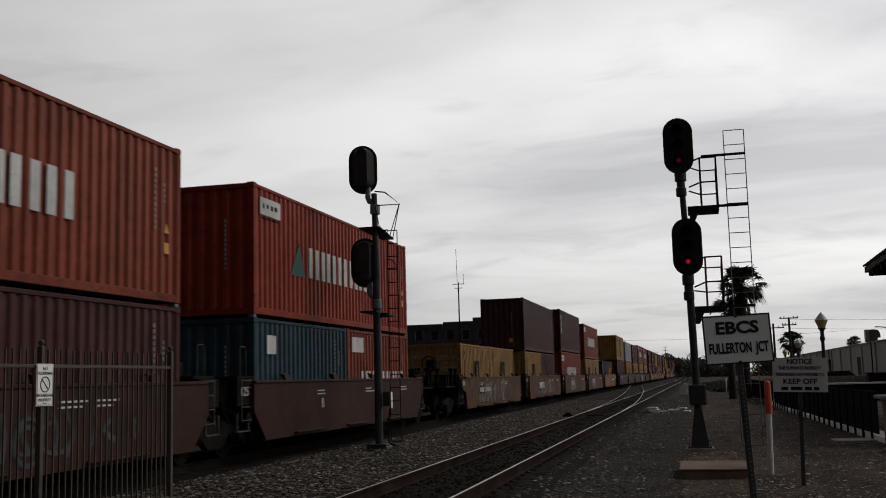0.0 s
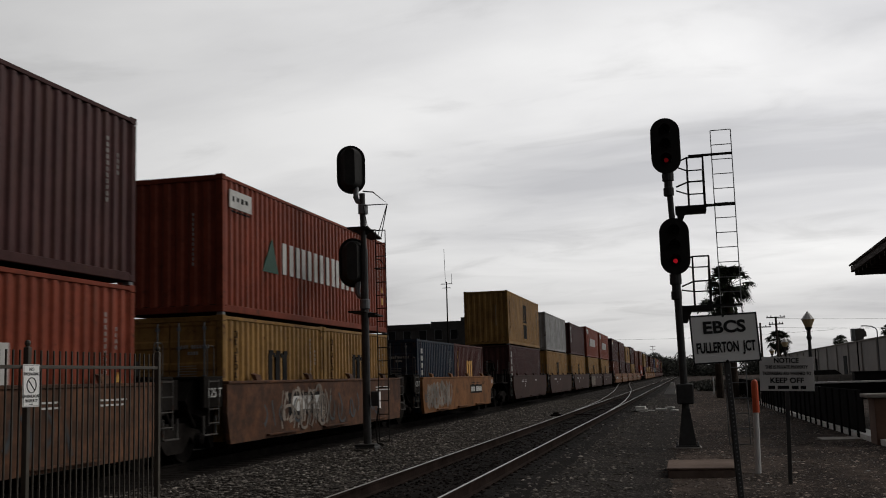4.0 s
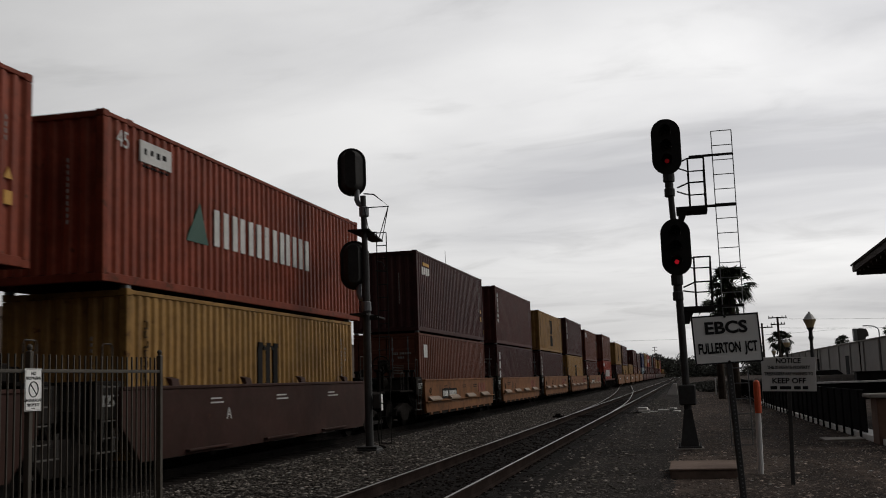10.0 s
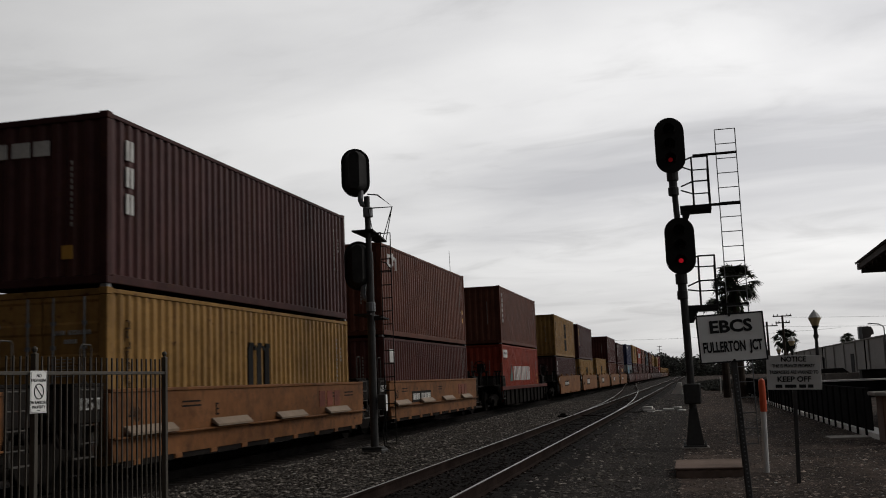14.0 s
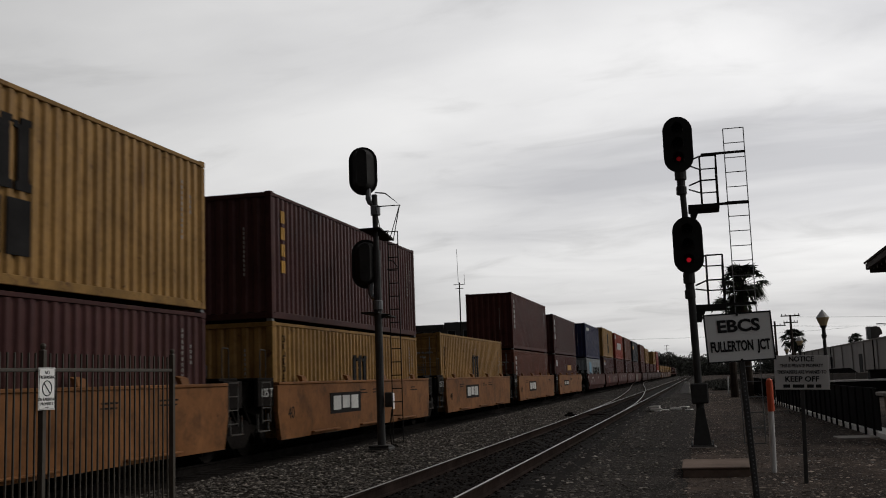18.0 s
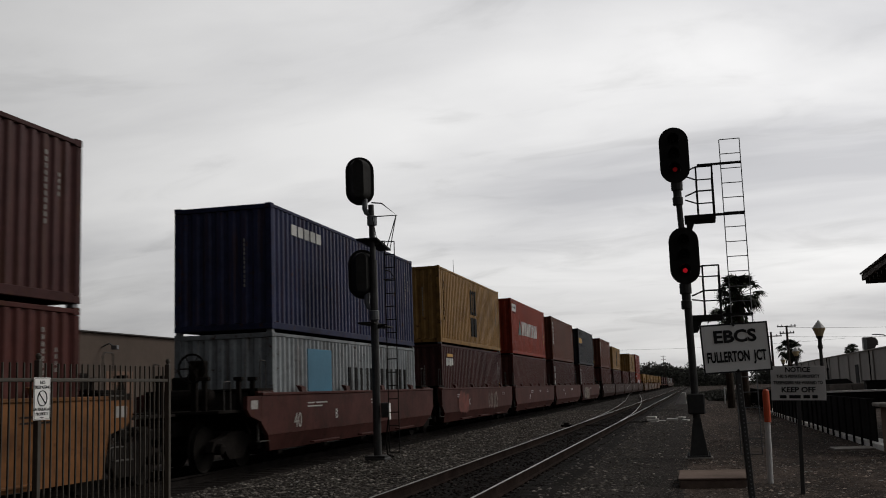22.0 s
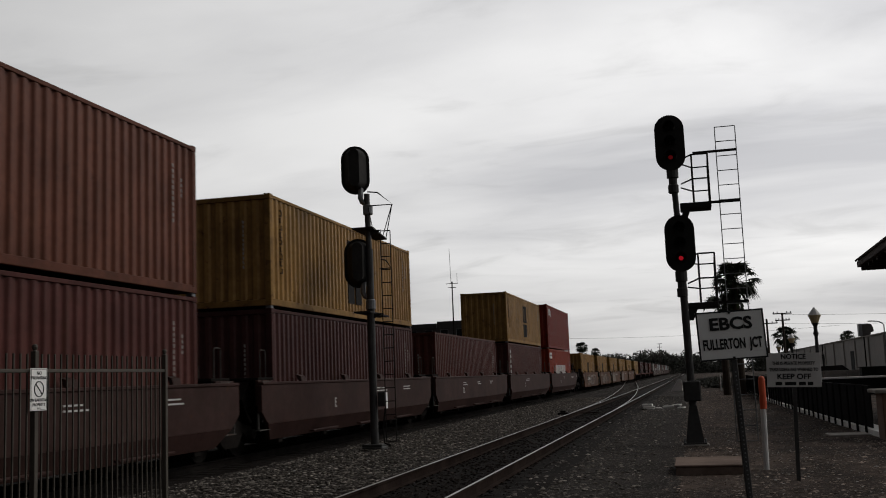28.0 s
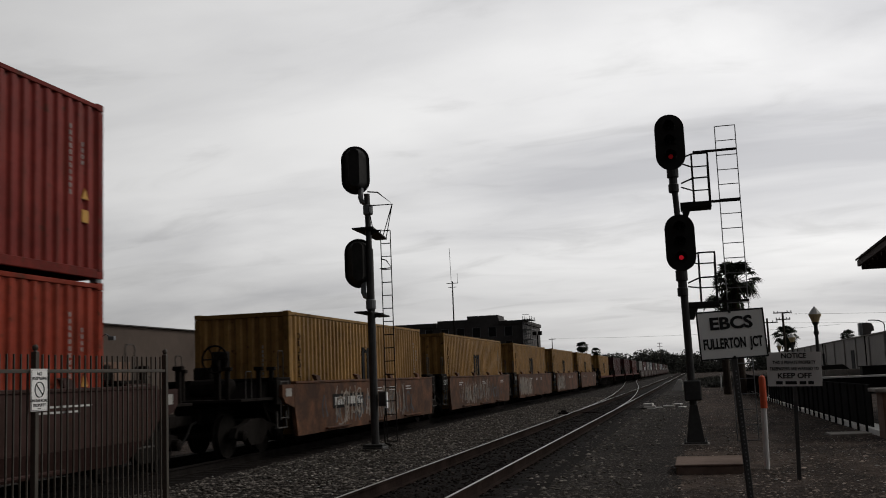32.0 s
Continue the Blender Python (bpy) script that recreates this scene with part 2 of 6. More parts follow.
M_BLACK = surface("greasy_black_steel", (0.016, 0.015, 0.014), rough=0.8, vary=0.3, bump=0.15, spec=0.04)
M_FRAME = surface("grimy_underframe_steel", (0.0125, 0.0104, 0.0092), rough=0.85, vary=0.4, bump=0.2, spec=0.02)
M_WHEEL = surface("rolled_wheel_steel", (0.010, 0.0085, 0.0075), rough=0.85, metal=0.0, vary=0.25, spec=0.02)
M_WHITE = surface("white_stencil_paint", (0.50, 0.495, 0.475), rough=0.7, vary=0.22, bump=0.03, chips=0.5, spec=0.1)
M_DARKINK = surface("faded_black_stencil", (0.013, 0.012, 0.012), rough=0.8, vary=0.3, bump=0.03, spec=0.05)
M_STENCIL = surface("dusty_white_stencil", (0.30, 0.29, 0.27), rough=0.7, vary=0.3, bump=0.03)
M_YELLOWINK = surface("yellow_stencil", (0.46, 0.245, 0.045), rough=0.6, vary=0.15, bump=0.03)
M_GREEN = surface("green_logo_paint", (0.010, 0.055, 0.035), rough=0.5, vary=0.1)
M_SKYBLUE = surface("light_blue_logo_paint", (0.055, 0.19, 0.29), rough=0.5, vary=0.1)
M_TAG = surface("sprayed_pale_graffiti", (0.205, 0.170, 0.140), rough=0.7, vary=0.6, bump=0.03)
M_TAG2 = surface("sprayed_dark_graffiti", (0.05, 0.055, 0.06), rough=0.7, vary=0.35, bump=0.03)
M_GRAB = surface("chalky_handhold_paint", (0.085, 0.080, 0.074), rough=0.8, vary=0.4, bump=0.1, chips=1.0, spec=0.04)
M_GALV = surface("weathered_galvanised_steel", (0.17, 0.175, 0.18), rough=0.5, metal=0.5, vary=0.2)
M_SIGNAL = surface("matt_black_signal_paint", (0.019, 0.018, 0.017), rough=0.85, vary=0.3, bump=0.05, spec=0.15)
M_MAST = surface("dark_silver_mast_paint", (0.050, 0.049, 0.048), rough=0.6, metal=0.2, vary=0.25)
# rail colour blackened to paint the shade under the passing train
M_SHADE_RAIL = surface("train_shaded_rail_side", (0.012, 0.010, 0.009), rough=0.9, vary=0.3, spec=0.02)
M_FADEINK = surface("worn_brown_stencil", (0.055, 0.034, 0.018), rough=0.8, vary=0.4, bump=0.03, spec=0.05)
M_RAILTOP = surface("polished_rail_head", (0.27, 0.258, 0.245), rough=0.30, metal=1.0, grain=5, vary=0.12, bump=0.02)
M_RAIL = surface("rusty_rail_side", (0.022, 0.0145, 0.012), rough=0.9, vary=0.4, spec=0.01)
M_TIE = surface("creosoted_timber", (0.0090, 0.0072, 0.006), rough=0.9, grain=18, vary=0.35, bump=0.4, spec=0.06)
M_STONE = surface("crushed_ballast_stone", (0.128, 0.116, 0.105), rough=0.9, vary=0.3, bump=0.2, island=True, spec=0.06)
M_PEBBLE = surface("dusty_pebble", (0.160, 0.132, 0.115), rough=0.95, vary=0.3, bump=0.2, island=True, spec=0.03)
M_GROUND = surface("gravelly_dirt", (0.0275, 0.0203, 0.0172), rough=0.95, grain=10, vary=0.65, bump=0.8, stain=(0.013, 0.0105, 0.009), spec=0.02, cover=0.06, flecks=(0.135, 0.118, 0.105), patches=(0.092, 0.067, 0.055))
# bed darkened to paint the shade in gaps between the laid stones
M_BALLAST = surface("gap_shade_ballast_bed", (0.0205, 0.0170, 0.0152), rough=0.95, grain=10, vary=0.6, bump=0.9, spec=0.02, flecks=(0.13, 0.118, 0.108))
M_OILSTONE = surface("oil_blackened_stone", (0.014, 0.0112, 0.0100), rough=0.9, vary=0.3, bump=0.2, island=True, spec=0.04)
# oil black between the near rails; also paints the shade under the train
M_OIL_SHADE = surface("oily_and_train_shaded_ballast", (0.0100, 0.0078, 0.0070), rough=0.9, grain=12, vary=0.4, bump=0.8, spec=0.02, flecks=(0.017, 0.014, 0.0125))
M_CONC = surface("weathered_concrete", (0.27, 0.245, 0.22), rough=0.9, grain=8, vary=0.25, bump=0.25)
M_RUBBLE = surface("chalky_broken_concrete", (0.66, 0.64, 0.61), rough=0.9, grain=8, vary=0.15, bump=0.3)
M_CURB = surface("pale_concrete_curb", (0.36, 0.35, 0.33), rough=0.9, grain=8, vary=0.2, bump=0.2)
M_EDGE = surface("white_platform_edge_paint", (0.78, 0.77, 0.74), rough=0.8, grain=8, vary=0.15, bump=0.15, stain=(0.30, 0.28, 0.25))
M_FENCE = surface("dull_grey_fence_paint", (0.058, 0.050, 0.040), rough=0.6, vary=0.2)
M_SIGN = surface("sign_face_white", (0.80, 0.795, 0.77), rough=0.5, grain=4, vary=0.08, bump=0.02)
M_SIGN2 = surface("aged_sign_face", (0.66, 0.65, 0.63), rough=0.6, grain=4, vary=0.12, bump=0.02)
M_INK = surface("sign_lettering_black", (0.012, 0.012, 0.012), rough=0.6, vary=0.1, bump=0)
M_ORANGE = surface("safety_orange_plastic", (0.60, 0.10, 0.04), rough=0.5, vary=0.12)
M_BARK = surface("palm_bark", (0.06, 0.045, 0.034), rough=0.95, grain=20, vary=0.4, bump=0.5)
M_FROND = surface("palm_frond_green", (0.018, 0.026, 0.012), rough=0.7, vary=0.4, bump=0.1, island=True)
# leaf colour paled and greyed to paint the haze of distance
M_FARLEAF = surface("haze_lightened_foliage", (0.034, 0.036, 0.030), rough=0.85, vary=0.4, bump=0.1, island=True)
M_WALL = surface("off_white_warehouse_render", (0.40, 0.375, 0.35), rough=0.9, grain=1.5, vary=0.14, bump=0.1)
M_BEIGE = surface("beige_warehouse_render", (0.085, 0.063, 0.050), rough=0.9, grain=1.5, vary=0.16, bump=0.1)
M_ROOF = surface("grey_roof_felt", (0.05, 0.045, 0.042), rough=0.9, vary=0.3)
M_TILE = surface("brown_roof_tile", (0.055, 0.035, 0.028), rough=0.85, vary=0.35, bump=0.3)
M_BUILD = surface("raw_building_wrap", (0.072, 0.066, 0.064), rough=0.85, grain=1.2, vary=0.3)
M_VOID = surface("dim_interior", (0.010, 0.010, 0.011), rough=0.9, vary=0.2)
M_BOXLID = surface("dusty_brown_concrete", (0.165, 0.120, 0.098), rough=0.95, grain=10, vary=0.3, bump=0.4, spec=0.05)
M_PIER = surface("brown_stucco_pier", (0.16, 0.095, 0.066), rough=0.9, grain=10, vary=0.2, bump=0.3)
M_GLOBE = surface("cream_lamp_globe", (0.55, 0.43, 0.25), rough=0.35, vary=0.08, bump=0)
M_WOODPOLE = surface("weathered_pole_timber", (0.055, 0.043, 0.034), rough=0.95, vary=0.3)
M_TAR = surface("flat_black_panel", (0.0085, 0.008, 0.008), rough=0.95, vary=0.3, bump=0.05, spec=0.02)
M_RED = glow("red_signal_lens_lit", (1.0, 0.02, 0.04), 0.24)
M_REDDIM = glow("red_signal_lens_dim", (0.8, 0.02, 0.03), 0.06)
M_LENS = surface("unlit_dark_lens", (0.008, 0.008, 0.009), rough=0.15, vary=0.05, bump=0)


# ---------------------------------------------------------------- mesh building
class Shape:
    """Collects faces and turns them into one mesh."""

    def __init__(self):
        self.v, self.f = [], []

    def quad(self, a, b, c, d):
        n = len(self.v)
        self.v += [a, b, c, d]
        self.f.append((n, n + 1, n + 2, n + 3))

    def box(self, x0, x1, y0, y1, z0, z1, c=0.0):
        if c <= 0:
            n = len(self.v)
            self.v += [(x, y, z) for z in (z0, z1) for y in (y0, y1) for x in (x0, x1)]
            self.f += [tuple(n + i for i in q) for q in ((0, 2, 3, 1), (4, 5, 7, 6), (0, 1, 5, 4), (2, 6, 7, 3), (0, 4, 6, 2), (1, 3, 7, 5))]
            return self
        # chamfered box: three shrunken shells joined
        n = len(self.v)
        X, Y, Z = (x0, x1), (y0, y1), (z0, z1)
        idx = {}
        for i in (0, 1):
            for j in (0, 1):
                for k in (0, 1):
                    sx, sy, sz = (c, -c)[i], (c, -c)[j], (c, -c)[k]
                    for a, p in (("x", (X[i], Y[j] + sy, Z[k] + sz)), ("y", (X[i] + sx, Y[j], Z[k] + sz)), ("z", (X[i] + sx, Y[j] + sy, Z[k]))):
                        idx[i, j, k, a] = len(self.v)
                        self.v.append(p)
        g = lambda *q: idx[q]
        for i in (0, 1):
            s = [(0, 0), (1, 0), (1, 1), (0, 1)]
            o = s if i else s[::-1]
            self.f.append(tuple(g(i, a, b, "x") for a, b in o))
            o = s[::-1] if i else s
            self.f.append(tuple(g(a, i, b, "y") for a, b in o))
            o = s if i else s[::-1]
            self.f.append(tuple(g(a, b, i, "z") for a, b in o))
        for i in (0, 1):
            for j in (0, 1):
                q = (g(i, j, 0, "x"), g(i, j, 0, "y"), g(i, j, 1, "y"), g(i, j, 1, "x"))
                self.f.append(q if i != j else q[::-1])
                q = (g(i, 0, j, "x"), g(i, 1, j, "x"), g(i, 1, j, "z"), g(i, 0, j, "z"))
                self.f.append(q if i == j else q[::-1])
                q = (g(0, i, j, "y"), g(1, i, j, "y"), g(1, i, j, "z"), g(0, i, j, "z"))
                self.f.append(q if i != j else q[::-1])
                for k in (0, 1):
                    q = (g(i, j, k, "x"), g(i, j, k, "y"), g(i, j, k, "z"))
                    self.f.append(q if (i + j + k) % 2 else q[::-1])
        return self

    def tube(self, p, q, r, n=8, r2=None, caps=True):
        p, q = Vector(p), Vector(q)
        r2 = r if r2 is None else r2
        d = (q - p).normalized()
        a = d.orthogonal().normalized()
        b = d.cross(a)
        k = len(self.v)
        for c, rad in ((p, r), (q, r2)):
            self.v += [tuple(c + (a * math.cos(6.28319 * i / n) + b * math.sin(6.28319 * i / n)) * rad) for i in range(n)]
        self.f += [(k + i, k + (i + 1) % n, k + n + (i + 1) % n, k + n + i) for i in range(n)]
        if caps:
            self.f += [tuple(k + i for i in range(n))[::-1], tuple(k + n + i for i in range(n))]
        return self

    def path(self, pts, r, n=6):
        """One bent round bar through the points."""
        pts = [Vector(p) for p in pts]
        k0, up = len(self.v), None
        for i, p in enumerate(pts):
            d = (pts[min(i + 1, len(pts) - 1)] - pts[max(i - 1, 0)])
            if d.length < 1e-6:
                d = pts[i] - pts[i - 1]
            d.normalize()
            a = (up - d * up.dot(d)) if up is not None else d.orthogonal()
            if a.length < 1e-4:
                a = d.orthogonal()
            a.normalize()
            up, b = a, d.cross(a)
            self.v += [tuple(p + (a * math.cos(6.28319 * j / n) + b * math.sin(6.28319 * j / n)) * r) for j in range(n)]
        for i in range(len(pts) - 1):
            k = k0 + i * n
            self.f += [(k + j, k + (j + 1) % n, k + n + (j + 1) % n, k + n + j) for j in range(n)]
        m = k0 + (len(pts) - 1) * n
        self.f += [tuple(k0 + j for j in range(n))[::-1], tuple(m + j for j in range(n))]
        return self

    def prism(self, outline, y0, y1, axis="y"):
        """A closed outline (a, z) pushed from y0 to y1 along an axis."""
        k, n = len(self.v), len(outline)
        for y in (y0, y1):
            self.v += [(a, y, z) if axis == "y" else (y, a, z) for a, z in outline]
        self.f += [(k + i, k + (i + 1) % n, k + n + (i + 1) % n, k + n + i) for i in range(n)]
        self.f += [tuple(range(k, k + n))[::-1], tuple(range(k + n, k + 2 * n))]
        return self

    def lathe(self, prof, c=(0, 0, 0), n=16, axis="z"):
        """Turn a profile of (radius, height)."""
        k = len(self.v)
        for r, h in prof:
            for i in range(n):
                a, b = r * math.cos(6.28319 * i / n), r * math.sin(6.28319 * i / n)
                q = (a, b, h) if axis == "z" else ((h, a, b) if axis == "x" else (a, h, b))
                self.v.append((c[0] + q[0], c[1] + q[1], c[2] + q[2]))
        for j in range(len(prof) - 1):
            self.f += [(k + j * n + i, k + j * n + (i + 1) % n, k + (j + 1) * n + (i + 1) % n, k + (j + 1) * n + i) for i in range(n)]
        m = k + (len(prof) - 1) * n
        self.f += [tuple(k + i for i in range(n))[::-1], tuple(m + i for i in range(n))]
        return self

    def mesh(self, name, mat, fix=True):
        me = bpy.data.meshes.new(name)
        me.from_pydata(self.v, [], self.f)
        if fix:
            bm = bmesh.new()
            bm.from_mesh(me)
            bmesh.ops.recalc_face_normals(bm, faces=bm.faces)
            bm.to_mesh(me)
            bm.free()
        me.materials.append(mat)
        return me


def put(name, data, parent=None, label="", at=None):
    ob = new(name, data)
    if parent is not None:
        ob.parent = parent
    if at is not None:
        ob.matrix_basis = at
    if label:
        ob["label"] = label
    return ob


def part(name, shape, mat, parent, label="", at=None):
    return put(name, shape.mesh(name, mat), parent, label, at)


def thing(name, label, category, group="", kind="", at=None):
    ob = new(name)
    ob.empty_display_size = 0.3
    if at is not None:
        ob.matrix_basis = at
    return tagged(ob, label, category, group, kind)


WORDS = {}


def words(text, height, mat, thick=0.006, squeeze=1.0, bold=0.0):
    """Lettering as a mesh in the XY plane, centred."""
    key = (text, height, mat.name, thick, squeeze, bold)
    if key in WORDS:
        return WORDS[key]
    cu = bpy.data.curves.new("lettering", "FONT")
    cu.body, cu.size, cu.extrude, cu.align_x, cu.align_y = text, height * 1.4, thick / 2, "CENTER", "CENTER"
    cu.resolution_u, cu.offset = 3, bold * height
    tmp = bpy.data.objects.new("lettering", cu)
    scene.collection.objects.link(tmp)
    me = bpy.data.meshes.new_from_object(tmp.evaluated_get(bpy.context.evaluated_depsgraph_get()))
    bpy.data.objects.remove(tmp)
    bpy.data.curves.remove(cu)
    for v in me.vertices:
        v.co.x *= squeeze
    me.materials.clear()
    me.materials.append(mat)
    me.name = "lettering"
    WORDS[key] = me
    return me


FACE_E = pose(0, 0, 0, 90, 0, 90)      # lettering that looks along +X
FACE_S = pose(0, 0, 0, 90, 0, 0)       # lettering that looks along -Y


def at(x, y, z, turn=None):
    return Matrix.Translation((x, y, z)) @ (turn if turn is not None else Matrix())


# ---------------------------------------------------------------- ground and tracks
GROUND_Z = -0.30
TRACK_A, TRACK_B = -3.86, -10.46       # the near, empty track and the train's track


def build_ground():
    s = Shape()
    n = 60
    xs = [-3000, -1200, -500, -200, -90, -40, -20, 20, 40, 90, 200, 500, 1200, 3000]
    ys = [-3000, -1000, -400, -150, -50, 0, 50, 100, 150, 250, 400, 700, 1200, 2000, 3000]
    vi = {}
    for i, x in enumerate(xs):
        for j, y in enumerate(ys):
            vi[i, j] = len(s.v)
            s.v.append((x, y, GROUND_Z))
    for i in range(len(xs) - 1):
        for j in range(len(ys) - 1):
            s.f.append((vi[i, j], vi[i + 1, j], vi[i + 1, j + 1], vi[i, j + 1]))
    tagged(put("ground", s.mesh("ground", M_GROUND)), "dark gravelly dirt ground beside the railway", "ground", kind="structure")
    # ballast shoulder of both tracks in one raised bed
    s = Shape()
    s.prism([(-14.2, GROUND_Z - 0.05), (-13.0, -0.20), (TRACK_B + 1.6, -0.19), (-7.3, -0.26), (TRACK_A - 1.5, -0.20), (TRACK_A + 1.45, -0.205), (TRACK_A + 2.6, -0.27), (TRACK_A + 4.2, GROUND_Z - 0.02)], -120, 900)
    q = Shape()
    q.prism([(TRACK_A - 1.15, -0.24), (TRACK_A - 0.95, -0.196), (TRACK_A + 0.95, -0.196), (TRACK_A + 1.25, -0.24)], -120, 500)
    # strip under the train's track darkened to paint its shadow band
    q.prism([(TRACK_B - 1.9, -0.24), (TRACK_B - 1.4, -0.182), (TRACK_B + 1.45, -0.182), (TRACK_B + 1.85, -0.24)], -120, 500)
    q.prism([(TRACK_A - 0.66, -0.20), (TRACK_A - 0.60, -0.172), (TRACK_A + 0.60, -0.170), (TRACK_A + 0.66, -0.20)], -120, 500)
    q.prism([(TRACK_A + 0.86, -0.21), (TRACK_A + 0.92, -0.176), (TRACK_A + 1.45, -0.182), (TRACK_A + 1.75, -0.24)], -120, 500)
    tagged(put("track_bed", q.mesh("track_bed", M_OIL_SHADE)), "dark oil-fouled stone between rails, with painted shade under the train", "ballast", kind="structure")
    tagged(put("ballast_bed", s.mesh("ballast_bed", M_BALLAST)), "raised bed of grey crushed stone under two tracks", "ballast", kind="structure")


def rail_mesh(name, points, mat, prof):
    """Sweep a rail profile along points (x, y)."""
    s = Shape()
    n = len(prof)
    for x, y in points:
        s.v += [(x + a, y, z) for a, z in prof]
    for i in range(len(points) - 1):
        for j in range(n):
            s.f.append((i * n + j, i * n + (j + 1) % n, (i + 1) * n + (j + 1) % n, (i + 1) * n + j))
    s.f.append(tuple(range(n)))
    m = (len(points) - 1) * n
    s.f.append(tuple(m + j for j in range(n)))
    return s.mesh(name, mat)


HEAD = [(-0.017, -0.003), (-0.014, 0.0), (0.014, 0.0), (0.017, -0.003), (0.017, -0.012), (-0.017, -0.012)]
WEB = [(-0.036, -0.006), (0.036, -0.006), (0.033, -0.040), (0.010, -0.050), (0.010, -0.150), (0.070, -0.165), (0.070, -0.178),
       (-0.070, -0.178), (-0.070, -0.165), (-0.010, -0.150), (-0.010, -0.050), (-0.033, -0.040)]


def lay_rail(track, points, mat, label=""):
    r = put("rail", rail_mesh("rail", points, mat, WEB), track, label)
    # rails blackened for the train's shade get no polished head
    if mat is M_SHADE_RAIL:
        return
    put("rail_head", rail_mesh("rail_head", points, M_RAILTOP, HEAD), r)


def build_tracks():
    tie = Shape().box(-1.3, 1.3, -0.115, 0.115, -0.18, 0, 0.012).mesh("tie", M_TIE)
    plate = Shape().box(-0.10, 0.10, -0.09, 0.09, 0, 0.014)
    plate = plate.mesh("tie_plate", M_RAIL)
    for name, cx, y0, n, label in (("track_1", TRACK_A, 8.0, 110, "empty railway track with polished rail heads on dark timber ties"),
                                   ("track_2", TRACK_B, 10.0, 0, "railway track under the passing train")):
        tr = thing(name, label, "railway track", kind="structure")
        for side in (-1, 1):
            lay_rail(tr, [(cx + side * 0.755, y) for y in (-150, 0, 100, 300, 900)], M_RAIL if name == "track_1" else M_SHADE_RAIL)
        for i in range(n):
            w = 0.012 * math.sin(i * 7.3)
            t = put("tie", tie, tr, at=pose(cx + w * 2, y0 + i * 0.52 + w, -0.178, 0, 0, 40 * w))
            if name == "track_1" and i < 36:
                for side in (-1, 1):
                    put("tie_plate", plate, t, at=pose(side * 0.755 - w * 2, 0, 0.0))
        s = Shape()
        for a, b in ((-100, y0), (y0 + n * 0.52, 330)):
            for i in range(int((b - a) / 0.52)):
                s.box(cx - 1.3, cx + 1.3, a + i * 0.52 - 0.11, a + i * 0.52 + 0.11, -0.30, -0.178)
        o = put("far_ties", s.mesh("far_ties", M_TIE, fix=False), tr)
        o["kind"] = "stuff"
    # turnout that leaves the near track towards the train's track
    course = ((42, 0.0), (52, 0.12), (60, 0.32), (70, 0.66), (80, 1.08), (92, 1.62), (104, 2.22), (122, 3.25), (142, 4.4), (162, 5.45), (180, 6.2), (200, 6.55))
    tr = thing("track_3", "curved turnout rails crossing between the two tracks", "railway track", kind="structure")
    for side in (-1, 1):
        lay_rail(tr, [(TRACK_A + side * 0.755 - u, y) for y, u in course], M_RAIL)
    # switch stand machine beside the points
    sw = thing("switch_machine", "low dark steel switch machine beside the points", "switch machine", at=at(-5.35, 43.5, -0.2))
    part("housing", Shape().box(-0.22, 0.22, -0.30, 0.30, 0, 0.10, 0.03), M_FRAME, sw)
    part("throw_rod", Shape().tube((0.2, 0, 0.05), (1.4, 0, 0.05), 0.025), M_RAIL, sw)
    part("cover", Shape().box(-0.12, 0.10, -0.16, 0.16, 0.10, 0.17, 0.02), M_FRAME, sw)


